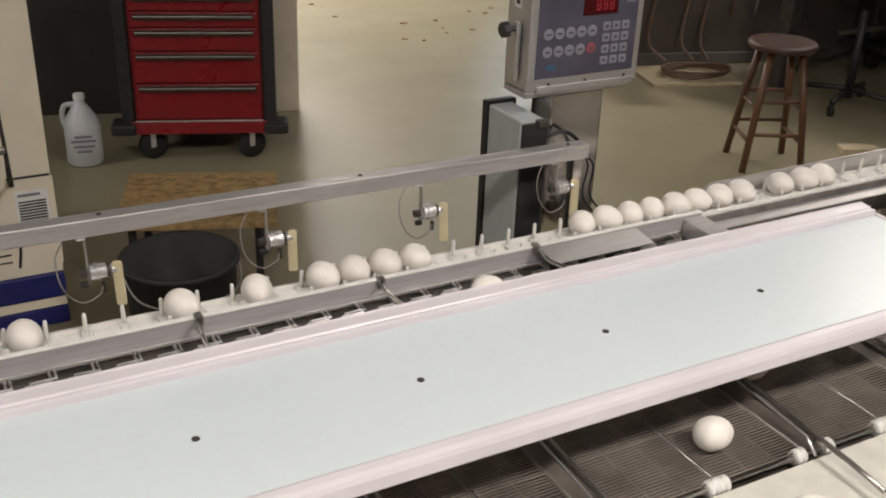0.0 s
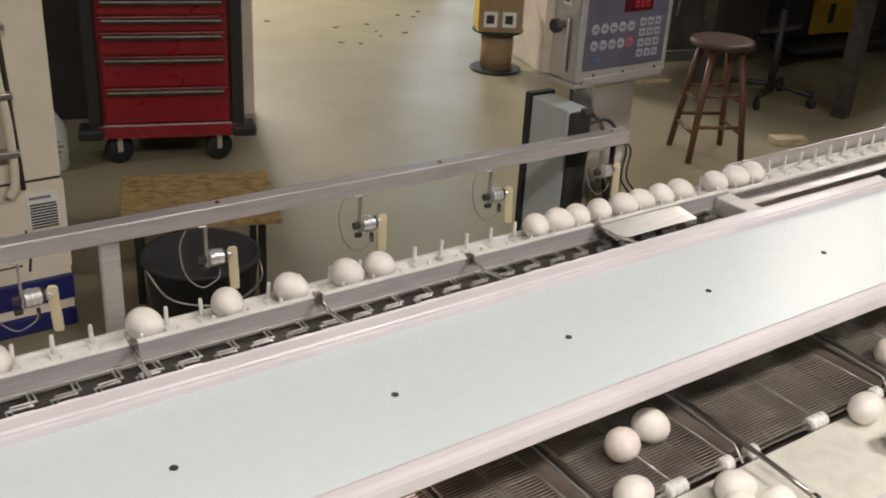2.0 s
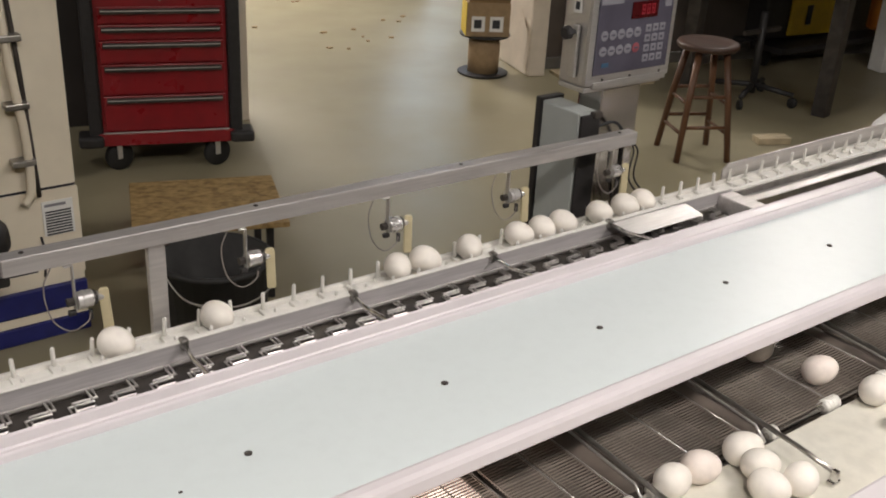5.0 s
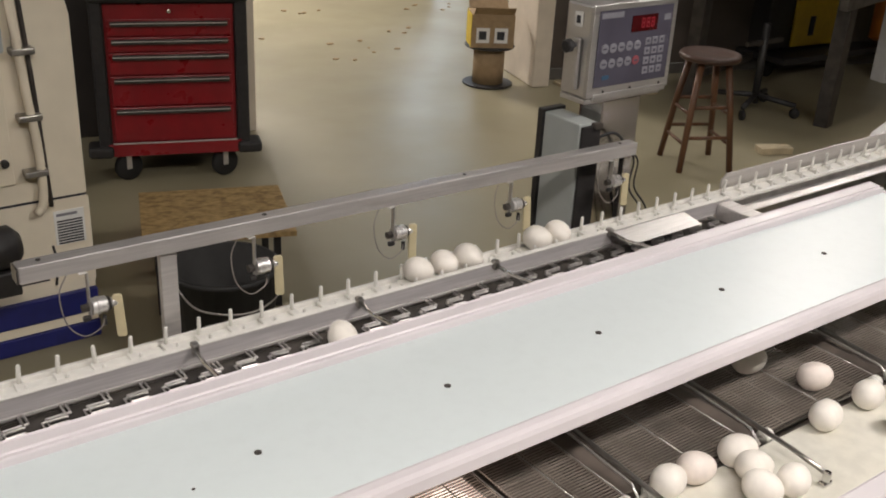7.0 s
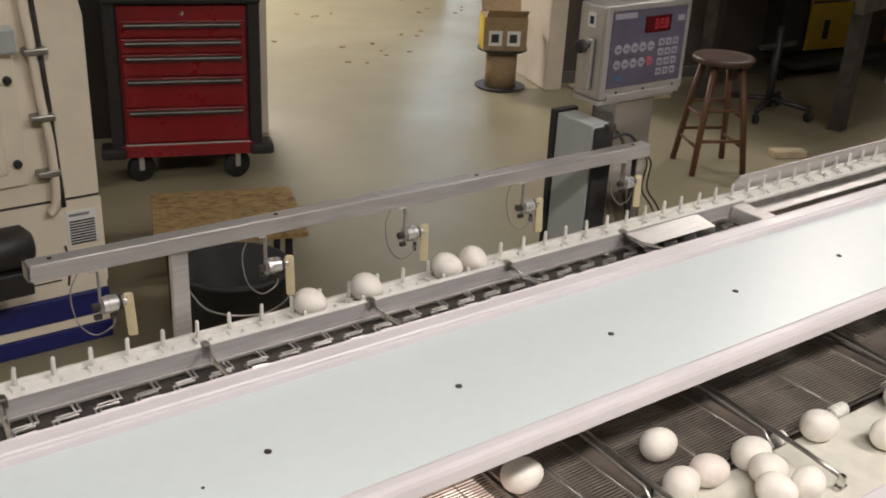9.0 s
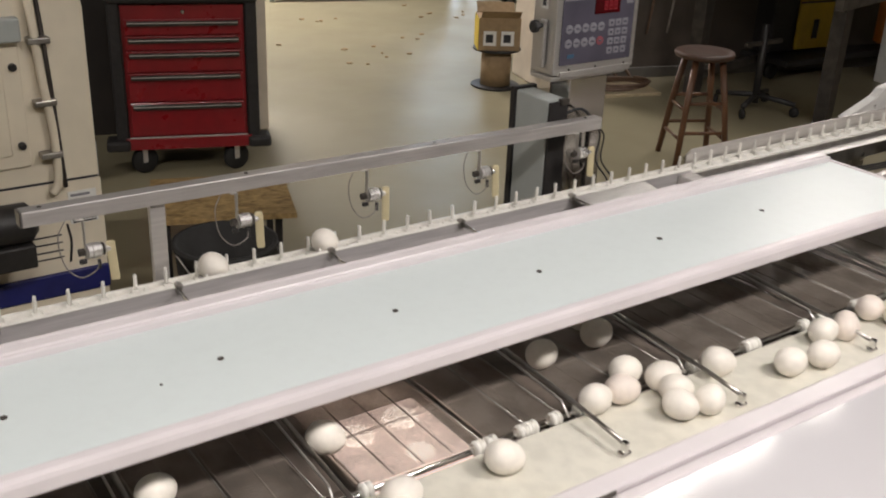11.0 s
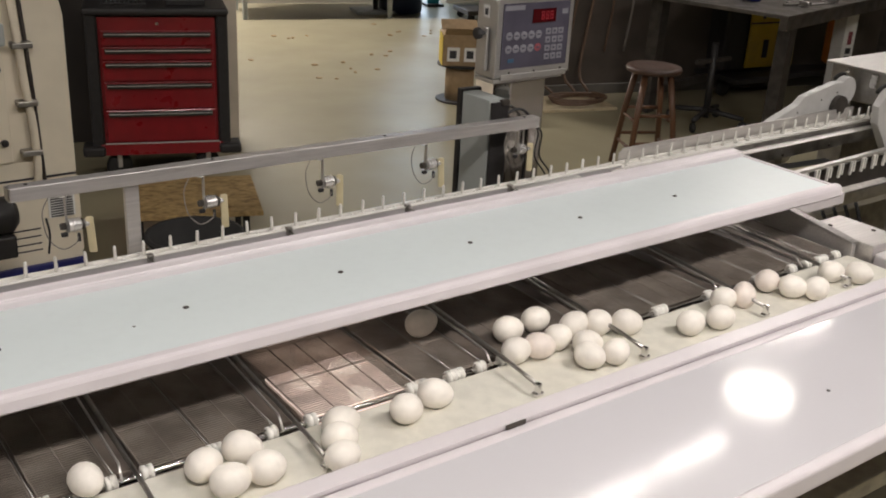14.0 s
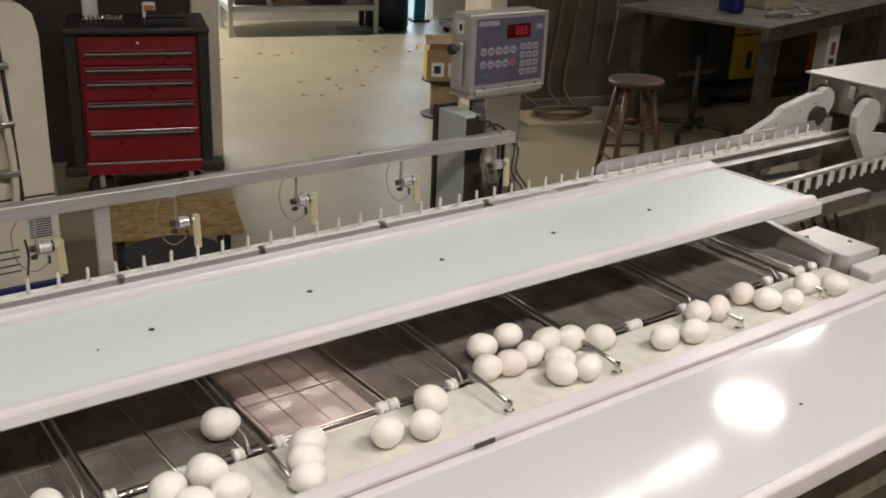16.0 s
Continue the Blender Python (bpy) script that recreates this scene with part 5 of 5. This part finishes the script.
def ride(x0, until=None, roll_to=None):
    """Stops of an egg on the peg belt; until: when it is kicked off; roll_to: (x, y) of its resting place."""
    end = 16.0 if until is None else until
    times = [0.0] + [t for t, _ in BELT if 0 < t < end] + [end]
    stops = [(t, x0 - belt_shift(t), PEG_Y + 0.005, BELT_Z) for t in times]
    if until is not None:
        x = stops[-1][1]
        lane = x + 0.03
        stops += [(until + 0.07, x - 0.004, 0.455, 0.825), (until + 0.14, x, 0.410, 0.808), (until + 0.24, x + 0.004, 0.350, 0.785)]
        stops += [(until + 0.40, x + 0.01, 0.26, 0.775), (until + 0.60, lane, 0.17, MZ), (until + 1.9, lane, -0.05, MZ)]
        rx, ry = roll_to or (lane, -0.30)
        stops += [(until + 3.0, lane + (rx - lane) * 0.4, -0.185, MZ), (until + 3.5, rx, ry, TZ)]
    return [s for s in stops if s[0] <= 16.0]


# eggs that stay on the belt or are kicked off it: (place on the belt, when kicked, where it comes to rest)
ON = dict(label="white hen's egg riding on the peg belt", group="eggs on the peg belt")
for x0, until, rest in (
        (0.172, None, None), (0.420, 3.15, (-0.02, -0.252)), (0.550, 4.02, (-0.072, -0.32)), (0.673, 5.05, (-0.012, -0.318)), (0.857, 6.4, (0.124, -0.306)),
        (0.734, 0.76, (0.714, -0.228)), (0.796, 3.52, (0.148, -0.268)), (1.234, 6.77, (0.330, -0.272)), (1.296, 5.1, None), (1.355, 3.1, (0.925, -0.241)),
        (1.411, 5.9, None), (1.476, 4.08, None), (1.534, 9.1, None), (1.598, 7.33, None), (1.660, 12.6, None),
        (1.778, 6.3, None), (1.850, 9.2, None), (1.909, 12.05, None)):
    stops = ride(x0, until, rest)
    start = [s for s in stops if until is None or s[0] < until + 0.5]
    later = {
        0.734: [(1.5, 0.690, -0.063, MZ), (2.5, 0.70, -0.155, MZ), (3.1, 0.715, -0.205, MZ), (3.6, 0.714, -0.226, TZ), (11.2, 0.714, -0.226, TZ), (12.4, 0.727, -0.200, TZ + 0.004)],
        1.296: [(8.0, 0.66, 0.13, MZ)],
        1.411: [(7.2, 0.56, 0.02, MZ), (8.0, 0.569, -0.09, MZ), (9.2, 0.60, -0.15, MZ), (10.5, 0.655, -0.175, MZ), (12.2, 0.669, -0.219, TZ)],
        1.476: [(7.0, 0.947, -0.061, MZ), (7.5, 0.928, -0.105, MZ), (8.0, 0.936, -0.165, MZ), (8.7, 0.895, -0.225, TZ), (9.8, 0.837, -0.242, TZ)],
        1.534: [(11.0, 0.12, -0.10, MZ), (12.5, 0.14, -0.18, MZ), (13.0, 0.15, -0.212, MZ), (13.4, 0.21, -0.25, TZ), (13.9, 0.262, -0.283, TZ), (15.0, 0.277, -0.307, TZ)],
        1.598: [(11.0, 0.57, -0.07, MZ), (12.4, 0.582, -0.148, MZ), (16.0, 0.594, -0.162, MZ)],
        1.660: [(15.1, 0.025, -0.035, MZ), (15.6, 0.04, -0.095, MZ), (16.0, 0.05, -0.15, MZ)],
        1.778: [(8.0, 0.985, 0.09, MZ)],
        1.850: [(11.0, 0.71, -0.06, MZ), (11.7, 0.745, -0.16, MZ), (12.3, 0.783, -0.212, TZ)],
        1.909: [(13.4, 0.47, 0.0, MZ), (14.0, 0.46, -0.05, MZ), (14.5, 0.44, -0.11, MZ), (15.0, 0.43, -0.185, MZ), (15.5, 0.405, -0.237, TZ), (16.0, 0.400, -0.262, TZ)],
    }.get(x0)
    if x0 == 1.355:
        stops += [(8.0, 0.925, -0.241, TZ), (9.0, 0.952, -0.311, TZ)]
    if x0 == 1.234:
        stops += [(14.5, 0.338, -0.272, TZ), (16.0, 0.345, -0.322, TZ)]
    egg(start + later if later else stops, random.uniform(60, 100), size=random.uniform(1.0, 1.07), ride_heading=random.uniform(-15, 35), **ON)

# eggs already on their way or at rest on the mesh lanes and the collecting belt
REST = dict(label="white hen's egg resting on the cream belt", group="eggs on the collecting belt")
for x, y, h in ((-0.25, -0.210, 10), (0.102, -0.352, 95), (0.703, -0.267, 60), (0.670, -0.308, 20), (0.727, -0.322, 110), (1.028, -0.325, 75), (1.298, -0.304, 40),
                (1.340, -0.337, 100), (1.455, -0.295, 60), (1.505, -0.335, 20)):
    egg([(0, x, y, TZ)], h, size=random.uniform(0.96, 1.04), **REST)
egg([(0.0, 0.925, 0.345, 0.782), (0.15, 0.93, 0.27, 0.772), (0.4, 0.95, 0.17, MZ), (2.6, 0.95, 0.02, MZ), (3.6, 0.985, 0.0, MZ), (16.0, 0.985, 0.12, MZ)], 80, **REST)
egg([(0.0, -0.16, 0.14, MZ), (10.5, -0.15, -0.02, MZ), (11.5, -0.134, -0.166, MZ), (12.1, -0.105, -0.235, TZ), (12.5, -0.089, -0.263, TZ)], 70, **REST)
ROLL = dict(label="hen's egg rolling down a wire-mesh lane", group="eggs on the lanes")
egg([(0.0, 1.02, -0.14, MZ), (0.5, 1.03, -0.198, MZ), (1.0, 1.045, -0.24, TZ), (8.2, 1.05, -0.242, TZ), (9.8, 1.106, -0.266, TZ)], 84, **ROLL)
egg([(0.0, 0.58, 0.09, MZ), (1.0, 0.595, -0.03, MZ), (1.5, 0.582, -0.172, MZ), (2.1, 0.566, -0.210, TZ), (2.7, 0.562, -0.220, TZ)], 95, **ROLL)
egg([(0.0, 0.60, 0.10, MZ), (1.0, 0.612, -0.01, MZ), (1.5, 0.615, -0.07, MZ), (2.5, 0.635, -0.172, MZ), (3.2, 0.622, -0.221, TZ), (11.0, 0.622, -0.221, TZ), (12.2, 0.613, -0.229, TZ)], 60, True, **ROLL)
egg([(0.0, 1.21, -0.02, MZ), (0.3, 1.212, -0.05, MZ), (1.5, 1.215, -0.125, MZ), (3.2, 1.275, -0.252, TZ)], 80, True, **ROLL)
egg([(0.0, 1.02, 0.15, MZ), (2.7, 1.005, 0.0, MZ), (3.5, 0.998, -0.06, MZ), (4.5, 1.004, -0.155, MZ), (7.0, 1.0, -0.163, MZ), (7.5, 1.02, -0.178, MZ), (8.2, 1.03, -0.205, MZ), (9.4, 1.163, -0.275, TZ)], 40, True, **ROLL)
egg([(0.0, 0.74, 0.15, MZ), (11.3, 0.73, -0.01, MZ), (12.5, 0.71, -0.13, MZ), (13.3, 0.668, -0.152, MZ)], 85, **ROLL)


def motions():
    walk(PEG_BELT, [(t, pose(-s, 0, 0)) for t, s in BELT])
    for ob, rows in MOVES:
        size = ob.scale.copy()
        walk(ob, rows)
        ob.scale = size


motions()
